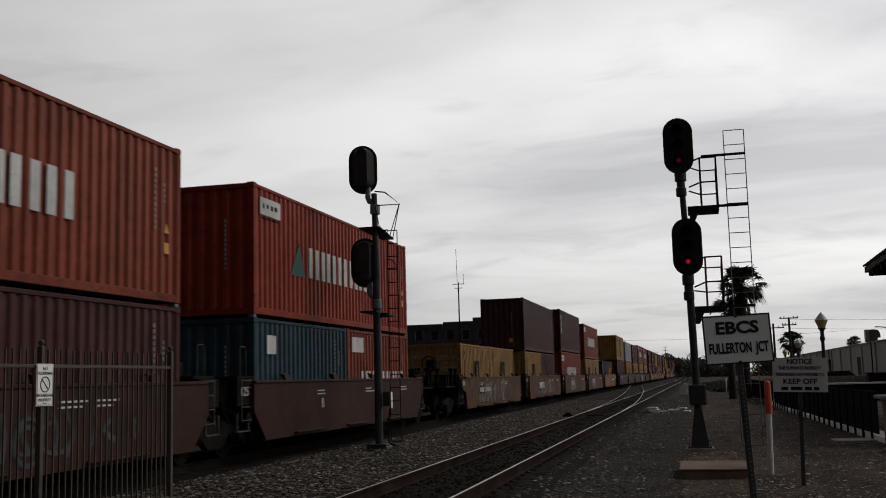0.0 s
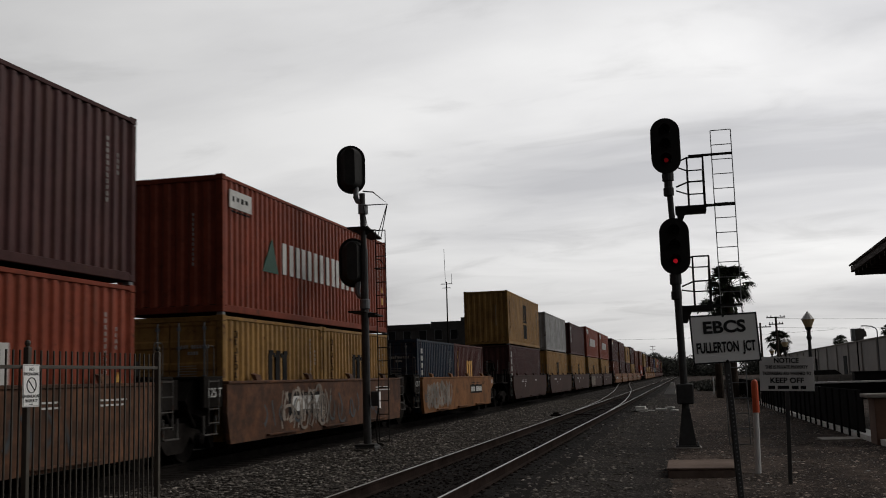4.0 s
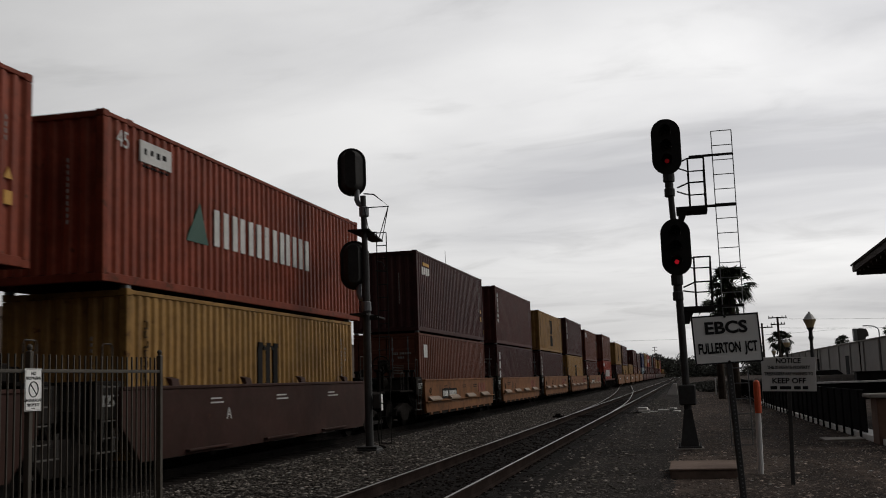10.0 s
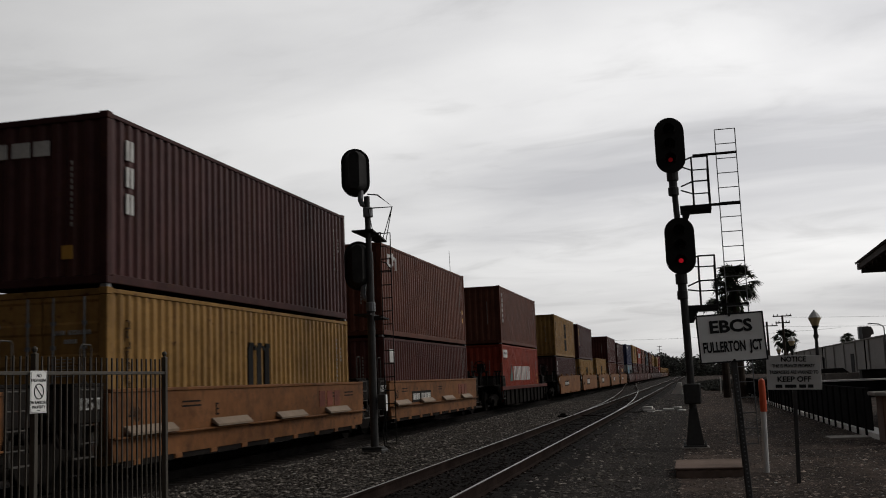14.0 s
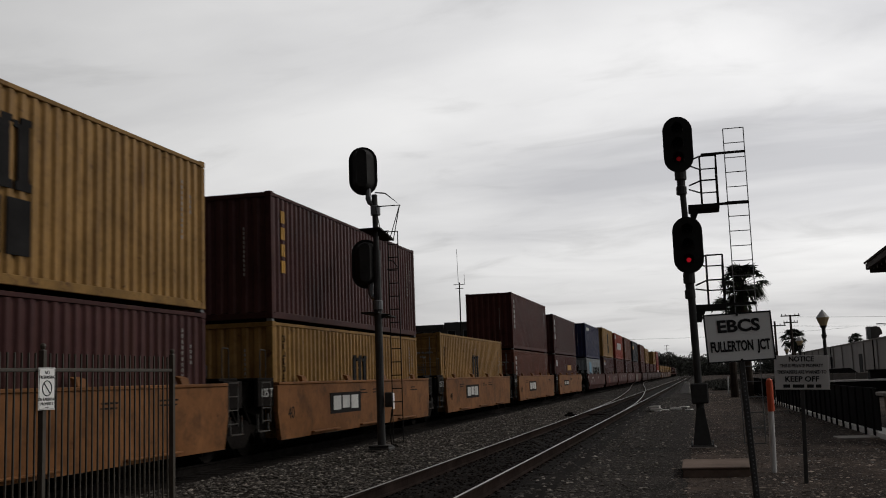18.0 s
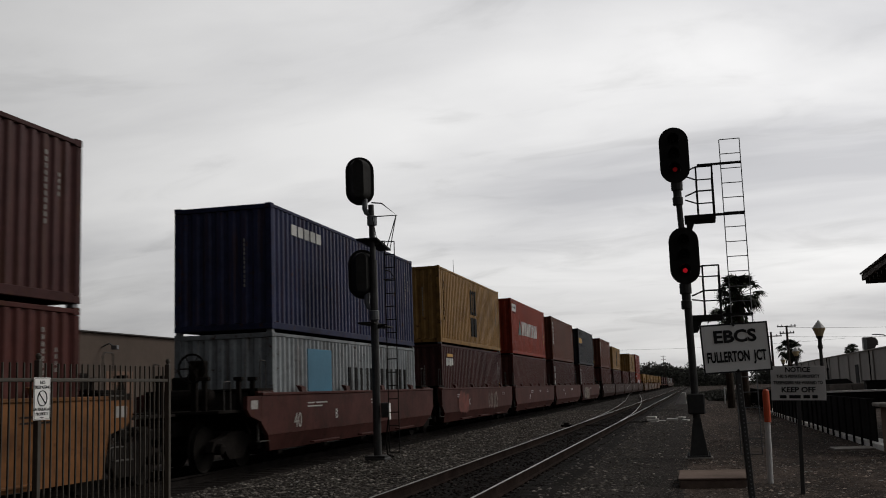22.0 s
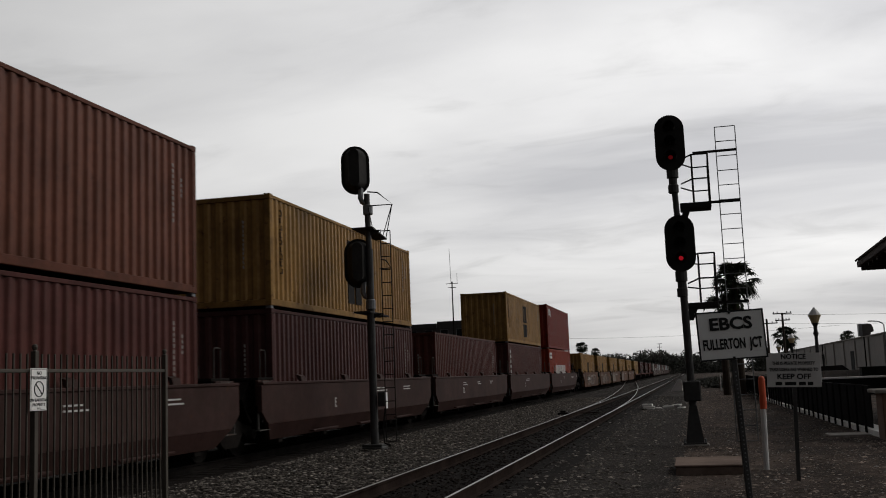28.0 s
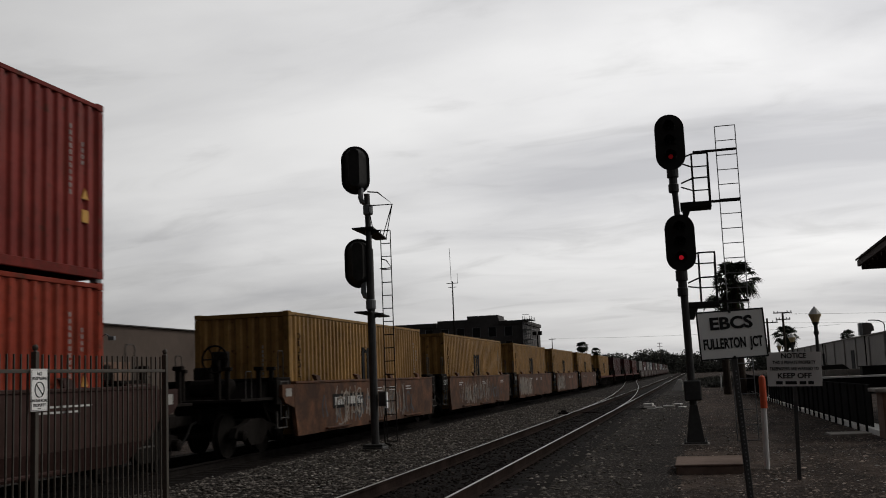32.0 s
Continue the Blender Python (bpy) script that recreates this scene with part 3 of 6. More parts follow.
def build_stones():
    rnd = random.Random(5)
    s = Shape()

    def stone(x, y, z, r, flat=0.5):
        k = len(s.v)
        j = lambda: rnd.uniform(0.65, 1.3) * r
        a = rnd.uniform(0, 1.57)
        ca, sa = math.cos(a), math.sin(a)
        for px, py, pz in ((j(), 0, 0), (0, j(), 0), (-j(), 0, 0), (0, -j(), 0), (rnd.uniform(-0.3, 0.3) * r, rnd.uniform(-0.3, 0.3) * r, j() * flat), (0, 0, -j() * flat)):
            s.v.append((x + px * ca - py * sa, y + px * sa + py * ca, z + pz))
        s.f += [(k, k + 1, k + 4), (k + 1, k + 2, k + 4), (k + 2, k + 3, k + 4), (k + 3, k, k + 4), (k + 1, k, k + 5), (k + 2, k + 1, k + 5), (k + 3, k + 2, k + 5), (k, k + 3, k + 5)]

    for i in range(40000):
        y = 10 + 62 * rnd.random() ** 1.7
        x = rnd.uniform(-8.95, -0.9)
        if x > -2.2 and rnd.random() < 0.5 * (x + 2.2):
            continue
        d = min(abs(x - TRACK_A), 9)
        if abs(d - 0.755) < 0.1:
            continue
        if d < 1.2 and rnd.random() < 0.95:
            continue
        z = -0.19 if -9.0 < x < -2.4 else -0.205 - 0.065 * min(1, (x + 2.4) / 1.15)
        stone(x, y, z + rnd.uniform(-0.03, 0.015), rnd.uniform(0.020, 0.050), 0.38)
    loose = s
    s = Shape()
    for i in range(13000):
        y = 9 + 62 * rnd.random() ** 1.7
        u = rnd.uniform(-1.3, 1.25)
        if abs(abs(u) - 0.755) > 0.1:
            stone(TRACK_A + u, y, (-0.168 if abs(u) < 0.62 else -0.186) + rnd.uniform(-0.02, 0.012), rnd.uniform(0.018, 0.045))
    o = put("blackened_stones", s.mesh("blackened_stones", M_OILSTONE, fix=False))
    tagged(o, "oil-blackened stones between the rails of the track", "gravel", kind="stuff")
    s = loose
    o = put("ballast_stones", s.mesh("ballast_stones", M_STONE, fix=False))
    tagged(o, "loose angular grey ballast stones", "gravel", kind="stuff")
    s = Shape()
    for i in range(30000):
        y = 11 + 75 * rnd.random() ** 1.6
        x = rnd.uniform(-2.0, 4.5)
        stone(x, y, GROUND_Z + rnd.uniform(-0.006, 0.008), rnd.uniform(0.009, 0.036) * (1.9 if rnd.random() < 0.05 else 1), 0.30)
    o = put("scattered_gravel", s.mesh("scattered_gravel", M_PEBBLE, fix=False))
    tagged(o, "sparse gravel and dirt clods on the dark earth", "gravel", kind="stuff")
    s = Shape()
    for i in range(1000):
        y = 12 + 40 * rnd.random() ** 1.5
        x = rnd.choice((rnd.uniform(-9, -5.2), rnd.uniform(-1.6, 4.2), rnd.uniform(0.5, 3.6)))
        stone(x, y, (-0.2 if x < -2 else GROUND_Z) + 0.015, rnd.uniform(0.010, 0.026) * (1.8 if rnd.random() < 0.06 else 1), 0.25)
    o = put("pale_litter", s.mesh("pale_litter", M_CURB, fix=False))
    tagged(o, "small pale chips of stone and litter", "litter", kind="stuff")


build_ground()
build_tracks()
build_stones()

# ---------------------------------------------------------------- containers
CW = 2.438
FT = {20: 6.058, 40: 12.192, 45: 13.716}
HT = {"s": 2.591, "h": 2.896}
CACHE = {}


def corrugated(length, z0, z1, depth, flat, slope, thick):
    """A wall sheet of trapezoid ribs along y, facing +x, x = 0 at the outer face."""
    s = Shape()
    period = 2 * (flat + slope)
    n = max(1, round(length / period))
    k = length / (n * period)
    ys = [(-length / 2, 0.0)]
    y = -length / 2
    for i in range(n):
        for d, x in ((flat * k, 0.0), (slope * k, -depth), (flat * k, -depth), (slope * k, 0.0)):
            y += d
            ys.append((y, x))
    m = len(ys)
    for z in (z0, z1):
        s.v += [(x, y, z) for y, x in ys]
    for z in (z0, z1):
        s.v += [(-thick - depth, -length / 2, z), (-thick - depth, length / 2, z)]
    for i in range(m - 1):
        s.f.append((i, i + 1, m + i + 1, m + i))
    b = 2 * m
    s.f += [(b + 1, b, b + 2, b + 3), (0, m, b + 2, b), (m - 1, b + 1, b + 3, 2 * m - 1)]
    s.f += [(*range(m - 1, -1, -1), b, b + 1), (*range(m, 2 * m), b + 3, b + 2)]
    return s


def blocks(spec, name, mat, parent, face="e", x=0.0, label=""):
    """Plain raised patches; each is (y0, y1, z0, z1) on the +X face, or (x0, x1, z0, z1) on the -Y face."""
    s = Shape()
    for a0, a1, z0, z1 in spec:
        if face == "e":
            s.box(x - 0.02, x + 0.005, a0, a1, z0, z1)
        else:
            s.box(a0, a1, x - 0.005, x + 0.02, z0, z1)
    o = part(name, s, mat, parent, label)
    if len(spec) > 1:
        o["kind"] = "stuff"
    return o


def container_body(feet, ht, col, doors):
    """A container with its floor at z = 0, centred, and its parts; cached by kind."""
    key = (feet, ht, col, doors)
    if key in CACHE:
        return CACHE[key]
    L, H, p, ep = FT[feet], HT[ht], paint(col), edge_paint(col)
    c = thing("shipping_container", WORD[col] + " corrugated steel shipping container", "container")
    h = L / 2
    wall = corrugated(L - 0.30, 0.15, H - 0.09, 0.046, 0.084, 0.054, 0.012)
    me = wall.mesh("side_panel", p)
    put("side_panel", me, c, at=at(CW / 2 - 0.012, 0, 0))
    put("side_panel", me, c, at=pose(-CW / 2 + 0.012, 0, 0, 0, 0, 180))
    part("roof", Shape().box(-CW / 2 + 0.03, CW / 2 - 0.03, -h + 0.05, h - 0.05, H - 0.07, H - 0.025), p, c)
    part("floor", Shape().box(-CW / 2 + 0.07, CW / 2 - 0.07, -h + 0.06, h - 0.06, 0.10, 0.16), M_FRAME, c)
    rail = Shape().box(-0.035, 0.035, -h + 0.17, h - 0.17, 0.0, 0.15, 0.008).mesh("bottom_rail", ep)
    top = Shape().box(-0.035, 0.035, -h + 0.17, h - 0.17, 0.0, 0.075, 0.008).mesh("top_rail", ep)
    post = Shape().box(-0.075, 0.075, -0.075, 0.075, 0.115, H - 0.115, 0.01).mesh("corner_post", ep)
    cast = Shape().box(-0.081, 0.081, -0.089, 0.089, 0.0, 0.118, 0.006).mesh("corner_casting", ep)
    for sx in (-1, 1):
        put("bottom_rail", rail, c, at=at(sx * (CW / 2 - 0.037), 0, 0.005))
        put("top_rail", top, c, at=at(sx * (CW / 2 - 0.037), 0, H - 0.085))
        for sy in (-1, 1):
            put("corner_post", post, c, at=at(sx * (CW / 2 - 0.077), sy * (h - 0.077), 0))
            for y in ((h - 0.089, 6.0) if feet == 45 else (h - 0.089,)):
                for z in (0, H - 0.106):
                    put("corner_casting", cast, c, at=at(sx * (CW / 2 - 0.081), sy * y, z))
    sill = Shape().box(-CW / 2 + 0.16, CW / 2 - 0.16, -0.06, 0.06, 0.0, 0.14, 0.008).mesh("end_sill", ep)
    head = Shape().box(-CW / 2 + 0.16, CW / 2 - 0.16, -0.06, 0.06, 0.0, 0.11, 0.008).mesh("end_header", ep)
    for sy in (-1, 1):
        put("end_sill", sill, c, at=at(0, sy * (h - 0.065), 0.004))
        put("end_header", head, c, at=at(0, sy * (h - 0.065), H - 0.115))
    # end wall of ribs at one end, two doors with lock rods at the other
    dy = -1 if doors else 1
    endw = corrugated(CW - 0.30, 0.145, H - 0.116, 0.045, 0.11, 0.05, 0.01).mesh("end_wall", p)
    put("end_wall", endw, c, at=pose(0, -dy * (h - 0.03), 0, 0, 0, 90 * -dy))
    prof, n = [(0.025, 0.15), (-0.025, 0.15)], 5
    for i in range(n):
        a, b = 0.15 + (H - 0.27) * (i + 0.12) / n, 0.15 + (H - 0.27) * (i + 0.88) / n
        prof += [(-0.025, a), (-0.004, a + 0.04), (-0.004, b - 0.04), (-0.025, b)]
    prof += [(-0.025, H - 0.12), (0.025, H - 0.12)]
    leaf = Shape().prism(prof, -0.515, 0.515, axis="x").mesh("door_leaf", p)
    rod = Shape().tube((0, -0.06, 0.16), (0, -0.06, H - 0.13), 0.019, 6)
    for z in (0.35, 0.9, 1.3, 1.9, 2.3):
        rod.box(-0.035, 0.035, -0.075, -0.034, z, z + 0.07)
    rod.box(-0.02, 0.32, -0.085, -0.055, 1.12, 1.16)
    rod = rod.mesh("lock_rod", M_GALV)
    for sx in (-1, 1):
        d = put("door", leaf, c, at=pose(sx * 0.53, dy * (h - 0.05), 0, 0, 0, 0 if doors else 180))
        for q in (-0.3, 0.28):
            put("lock_rod", rod, d, at=at(q, 0, 0))
    # small numerals rows by the far end, too small to read
    ink = M_STENCIL
    rows = [(h - 0.95, h - 0.915, 0.44 * H + i * 0.105, 0.44 * H + i * 0.105 + 0.07) for i in range(11)]
    rows += [(h - 0.62, h - 0.59, 0.62 * H + i * 0.10, 0.62 * H + i * 0.10 + 0.065) for i in range(4)]
    blocks(rows, "stencilled_code", ink, c, "e", CW / 2 - 0.006)
    if doors:
        rows = [(0.20 + i * 0.062 + 0.05 * (i > 3), 0.235 + i * 0.062 + 0.05 * (i > 3), 0.74 * H, 0.74 * H + 0.075) for i in range(11)]
        rows += [(0.42 + i * 0.062, 0.455 + i * 0.062, 0.69 * H, 0.69 * H + 0.07) for i in range(4)]
        rows += [(0.24, 0.62, 0.60 * H - i * 0.055, 0.60 * H - i * 0.055 + 0.012) for i in range(6)]
    else:
        rows = [(0.52, 0.55, 0.34 * H + i * 0.105, 0.34 * H + i * 0.105 + 0.07) for i in range(11)]
    blocks(rows, "stencilled_code", ink, c, "s", -h + (0.018 if doors else 0.022))
    for o in (c, *c.children_recursive):
        o.hide_render = False
    CACHE[key] = c
    return c


def strokes(y0, widths, gap, z0, z1, bar):
    """Pairs of plain upright bars from y0 on."""
    out, y = [], y0
    for w in widths:
        out.append((y, y + bar, z0, z1))
        if w > bar * 1.6:
            out.append((y + w - bar, y + w, z0, z1))
        y += w + gap
    return out


def decorate(c, mark, feet, ht):
    L, H = FT[feet], HT[ht]
    f, X, ov = -L / 2, CW / 2 - 0.006, (0.84 if feet == 45 else 0.0)
    if "H" in mark and feet == 20:
        blocks([(f + 0.4, f + 1.4, 0.76 * H, 0.92 * H)], "label_panel", M_WHITE, c, "e", X, "white label panel")
        blocks(strokes(f + 1.2, (0.55, 0.55, 0.55, 0.55, 0.55, 0.55, 0.17), 0.12, 0.30 * H, 0.56 * H, 0.16), "lettering_band", M_WHITE, c, "e", X, "large white painted shapes")
    elif "H" in mark:      # seven large upright shapes and a green wedge
        blocks(strokes(f + 3.33 + ov, (0.68, 0.62, 0.68, 0.72, 0.60, 0.64, 0.24), 0.21, 0.37 * H, 0.63 * H, 0.235), "lettering_band", M_WHITE, c, "e", X, "large white painted shapes")
        s = Shape()
        s.prism([(f + 2.1 + ov, 0.36 * H), (f + 3.05 + ov, 0.36 * H), (f + 2.68 + ov, 0.64 * H)], X - 0.02, X + 0.005, axis="x")
        part("emblem", s, M_GREEN, c, "green wedge emblem")
        blocks([(f + 0.36 + ov, f + 1.5 + ov, 0.775 * H, 0.91 * H)], "label_panel", M_WHITE, c, "e", X, "white label panel")
        blocks([(f + 0.50 + ov + i * 0.22, f + 0.58 + ov + i * 0.24, 0.825 * H + 0.02 * (i % 2), 0.865 * H) for i in range(4)] + [(f + 0.45 + ov + i * 0.14, f + 0.54 + ov + i * 0.14, 0.745 * H, 0.757 * H) for i in range(7)], "label_bars", M_DARKINK, c, "e", X + 0.004)
    if "M" in mark or "m" in mark or "y" in mark:      # three uprights on feet, and a lower block
        ink = M_YELLOWINK if "y" in mark else M_DARKINK
        a = f + (5.55 if feet > 20 else 2.4)
        z0, z1 = (0.50 * H, 0.84 * H) if "M" in mark else (0.40 * H, 0.74 * H)
        q = []
        for d in (0.0, 0.44, 0.88):
            q += [(a + d, a + d + 0.25, z0 + 0.05, z1 - 0.10), (a + d + 0.05, a + d + 0.30, z1 - 0.10, z1), (a + d - 0.05, a + d + 0.32, z0 - 0.08, z0 + 0.05)]
        q += [(a + 0.32, a + 0.44, z1 - 0.16, z1 - 0.06), (a + 0.76, a + 0.88, z1 - 0.16, z1 - 0.06)]
        if "M" in mark:
            q += [(a, a + 0.52, 0.15 * H, 0.43 * H), (a + 0.66, a + 1.18, 0.15 * H, 0.43 * H)]
        blocks(q, "emblem", ink, c, "e", X, "upright block emblem")
        rows, z = [], 0.30 * H
        for i in range(9):
            hh, w = (0.12, 0.10, 0.13)[i % 3], (0.11, 0.09, 0.12, 0.07)[i % 4]
            rows += [(f + 0.62, f + 0.62 + w, z, z + 0.03), (f + 0.62 + (0.0 if i % 2 else w - 0.03), f + 0.65 + (0.0 if i % 2 else w - 0.03), z + 0.03, z + hh)]
            if i % 3:
                rows.append((f + 0.62, f + 0.62 + w * 0.8, z + hh, z + hh + 0.022))
            z += hh + 0.055
        blocks(rows, "side_marking", M_FADEINK if ink is M_DARKINK else ink, c, "e", X)
    if "V" in mark or "v" in mark or "g" in mark:      # column of pale shapes near the front corner
        n, hh, w, ink = (6, 0.21, 0.20, M_WHITE) if "V" in mark else ((3, 0.42, 0.26, M_WHITE) if "v" in mark else (4, 0.34, 0.22, M_YELLOWINK if "Y" in mark else M_WHITE))
        q = []
        for i in range(n):
            z = 0.90 * H - (i + 1) * (hh + 0.05)
            q += [(f + 0.60, f + 0.60 + w * 0.40, z + hh * 0.08, z + hh * 0.92), (f + 0.60 + w * 0.55, f + 0.60 + w * 0.92, z + hh * 0.08, z + hh * 0.92)]
        blocks(q, "side_marking", ink, c, "e", X, "column of pale painted shapes")
        if "v" in mark:
            blocks([(-1.02, -0.72, 0.77 * H, 0.86 * H), (-0.62, -0.28, 0.77 * H, 0.86 * H), (-0.2, 0.1, 0.77 * H, 0.86 * H)], "end_marking", M_WHITE, c, "s", f + 0.02)
    if "C" in mark:      # small square emblem near the front top corner
        blocks([(f + 0.75, f + 0.92, 0.76 * H, 0.90 * H), (f + 0.92, f + 1.25, 0.87 * H, 0.90 * H), (f + 0.92, f + 1.25, 0.76 * H, 0.79 * H), (f + 1.3, f + 1.42, 0.78 * H, 0.92 * H), (f + 1.42, f + 1.6, 0.85 * H, 0.89 * H), (f + 1.68, f + 1.78, 0.74 * H, 0.88 * H)],
               "emblem", M_WHITE, c, "e", X, "small white emblem")
    if "L" in mark:
        blocks([(f + 0.75 + i * 0.3, f + 0.98 + i * 0.3, 0.72 * H + 0.03 * (i % 2), 0.82 * H) for i in range(4)], "emblem", M_WHITE, c, "e", X, "small white emblem")
        blocks([(f + 0.95, f + 1.85, 0.84 * H, 0.88 * H)], "emblem_bar", M_YELLOWINK, c, "e", X)
    if "O" in mark:      # blue box: pale word at the top front corner
        blocks([(f + 1.25 + i * 0.42, f + 1.58 + i * 0.42, 0.80 * H, 0.89 * H) for i in range(5)], "emblem", M_WHITE, c, "e", X, "row of pale shapes")
    if "A" in mark:      # light blue square with dark uprights after it
        blocks([(f + 2.2, f + 3.9, 0.36 * H, 0.88 * H)], "emblem", M_SKYBLUE, c, "e", X, "light blue square emblem")
        blocks(strokes(f + 5.3, (0.75,) * 6, 0.25, 0.42 * H, 0.72 * H, 0.2), "lettering_band", M_DARKINK, c, "e", X, "dark painted shapes")
    if "F" in mark:
        blocks([(f + 0.7, f + 1.2, 0.70 * H, 0.86 * H)], "emblem", M_WHITE, c, "e", X, "small white emblem")
    if "T" in mark:
        blocks([(f + 0.5 + i * 0.36, f + 0.78 + i * 0.36, 0.60 * H, 0.74 * H) for i in range(6)], "emblem", M_YELLOWINK, c, "e", X, "yellow painted shapes")
    if feet > 20 and ("H" in mark or "C" in mark or "L" in mark):
        g = -f
        blocks([(g - 0.62, g - 0.44, 0.30 * H, 0.37 * H)], "placard", M_YELLOWINK, c, "e", X, "yellow placard")
        part("hazard_mark", Shape().prism([(g - 0.62, 0.43 * H), (g - 0.44, 0.43 * H), (g - 0.53, 0.49 * H)], X - 0.02, X + 0.005, axis="x"), M_YELLOWINK, c)
    if "5" in mark:
        put("size_numeral", words("45", 0.30, M_WHITE, 0.008), c, at=at(X + 0.002, f + 0.62, 0.86 * H, FACE_E))
    if "p" in mark:
        blocks([(0.36, 0.56, 0.15 * H, 0.23 * H)], "placard", M_YELLOWINK, c, "s", f + 0.018, "yellow placard")


TRAIN_X = TRACK_B
WELL_Z = 0.33
RIDERS = []      # (object, place along the train, height)


def container(feet, ht, col, mark, S, z, doors=False, where="in a well car"):
    """S: place of its near end along the train."""
    proto = container_body(feet, ht, col, doors)
    c = copy_thing(proto, at(TRAIN_X, S + FT[feet] / 2, z))
    tail = {"H": " with white shapes", "M": " with a dark emblem", "m": " with a dark emblem", "V": " with a column marking",
            "v": " with a column marking", "A": " with a light blue square", "O": " with a pale top marking"}
    extra = next((tail[k] for k in mark if k in tail), "")
    size = {20: "short ", 40: "", 45: "long "}[feet]
    tagged(c, size + WORD[col] + (" container" if extra else " shipping container") + extra + " " + where, "container", "containers on the train")
    decorate(c, mark, feet, ht)
    RIDERS.append((c, S + FT[feet] / 2, z))
    return c


# ---------------------------------------------------------------- well cars
def wheelset_mesh():
    s = Shape()
    s.tube((-1.05, 0, 0), (1.05, 0, 0), 0.08, 10)
    for sx in (-1, 1):
        s.lathe([(0.10, -0.07), (0.42, -0.045), (0.46, -0.06), (0.46, 0.03), (0.49, 0.04), (0.49, 0.065), (0.40, 0.07), (0.30, 0.045), (0.10, 0.07)], (sx * 0.755, 0, 0), 24, "x") if sx < 0 else \
            s.lathe([(0.10, -0.07), (0.30, -0.045), (0.40, -0.07), (0.49, -0.065), (0.49, -0.04), (0.46, -0.03), (0.46, 0.06), (0.42, 0.045), (0.10, 0.07)], (sx * 0.755, 0, 0), 24, "x")
    return s.mesh("wheelset", M_WHEEL)


PARTS = {}


def car_meshes():
    P = PARTS
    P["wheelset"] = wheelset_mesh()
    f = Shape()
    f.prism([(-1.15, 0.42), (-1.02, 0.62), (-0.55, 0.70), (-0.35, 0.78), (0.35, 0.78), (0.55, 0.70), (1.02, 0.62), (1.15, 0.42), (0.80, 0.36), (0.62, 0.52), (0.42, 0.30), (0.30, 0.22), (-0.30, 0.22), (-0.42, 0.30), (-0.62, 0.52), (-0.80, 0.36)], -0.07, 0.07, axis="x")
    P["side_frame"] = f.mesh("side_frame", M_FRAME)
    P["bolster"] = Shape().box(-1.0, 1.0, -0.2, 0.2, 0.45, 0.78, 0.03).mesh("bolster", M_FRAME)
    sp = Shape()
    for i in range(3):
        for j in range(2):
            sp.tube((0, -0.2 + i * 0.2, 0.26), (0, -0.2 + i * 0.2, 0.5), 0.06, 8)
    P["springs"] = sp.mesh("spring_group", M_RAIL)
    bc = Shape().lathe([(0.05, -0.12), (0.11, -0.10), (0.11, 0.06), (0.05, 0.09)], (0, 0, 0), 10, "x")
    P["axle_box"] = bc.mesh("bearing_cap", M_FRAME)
    g = Shape().path([(0, 0.05, 0), (0, 0.05, 0.55), (0, 0.09, 0.60), (0, 0.31, 0.60), (0, 0.35, 0.55), (0, 0.35, 0)], 0.013)
    P["grab"] = g.mesh("grab_iron", M_GRAB)
    l = Shape()
    for sx in (-0.22, 0.22):
        l.tube((sx, 0, -0.75), (sx, 0, 0.15), 0.014, 6)
    for i in range(4):
        l.tube((-0.22, 0, -0.7 + i * 0.27), (0.22, 0, -0.7 + i * 0.27), 0.013, 6)
    P["ladder"] = l.mesh("ladder", M_GRAB)
    bw = Shape()
    for i in range(20):
        a, b = 6.28319 * i / 20, 6.28319 * (i + 1) / 20
        bw.tube((0.29 * math.cos(a), 0, 0.29 * math.sin(a)), (0.29 * math.cos(b), 0, 0.29 * math.sin(b)), 0.022, 6)
    for i in range(6):
        a = 6.28319 * i / 6
        bw.tube((0, 0, 0), (0.28 * math.cos(a), 0, 0.28 * math.sin(a)), 0.015, 5)
    P["brake_wheel"] = bw.mesh("brake_wheel", M_FRAME)
    cp = Shape().box(-0.12, 0.12, 0, 1.0, 0.70, 0.92, 0.03)
    cp.box(-0.17, 0.17, -0.34, 0.05, 0.66, 0.98, 0.05)
    P["coupler"] = cp.mesh("coupler", M_FRAME)
    P["reservoir"] = Shape().lathe([(0.06, -0.55), (0.19, -0.50), (0.22, -0.42), (0.22, 0.42), (0.19, 0.50), (0.06, 0.55)], (0, 0, 0), 14, "x").mesh("air_reservoir", M_FRAME)
    P["standard"] = Shape().box(-0.045, 0.045, -0.045, 0.045, 0, 0.62, 0.01).box(-0.10, 0.10, -0.06, 0.06, 0.62, 0.70, 0.01).mesh("stand_post", M_FRAME)
    P["hose"] = Shape().path([(0.32, 0, 0.78), (0.34, -0.25, 0.74), (0.36, -0.5, 0.52), (0.36, -0.72, 0.36), (0.34, -0.9, 0.40)], 0.028).mesh("air_hose", M_BLACK)
    P["rigging"] = Shape().path([(-1.05, 0, 1.02), (-0.3, 0.1, 0.98), (0.3, 0.1, 1.06), (1.1, 0, 1.04), (1.25, 0, 0.7)], 0.03).tube((-0.8, 0.3, 0.9), (0.9, 0.35, 0.98), 0.04).mesh("brake_rigging", M_FRAME)
    P["tread"] = Shape().box(-0.28, 0.28, -0.05, 0.05, 0, 0.025, 0.004).box(-0.28, -0.25, -0.02, 0.02, 0, 0.38).box(0.25, 0.28, -0.02, 0.02, 0, 0.38).mesh("stirrup_step", M_GRAB)
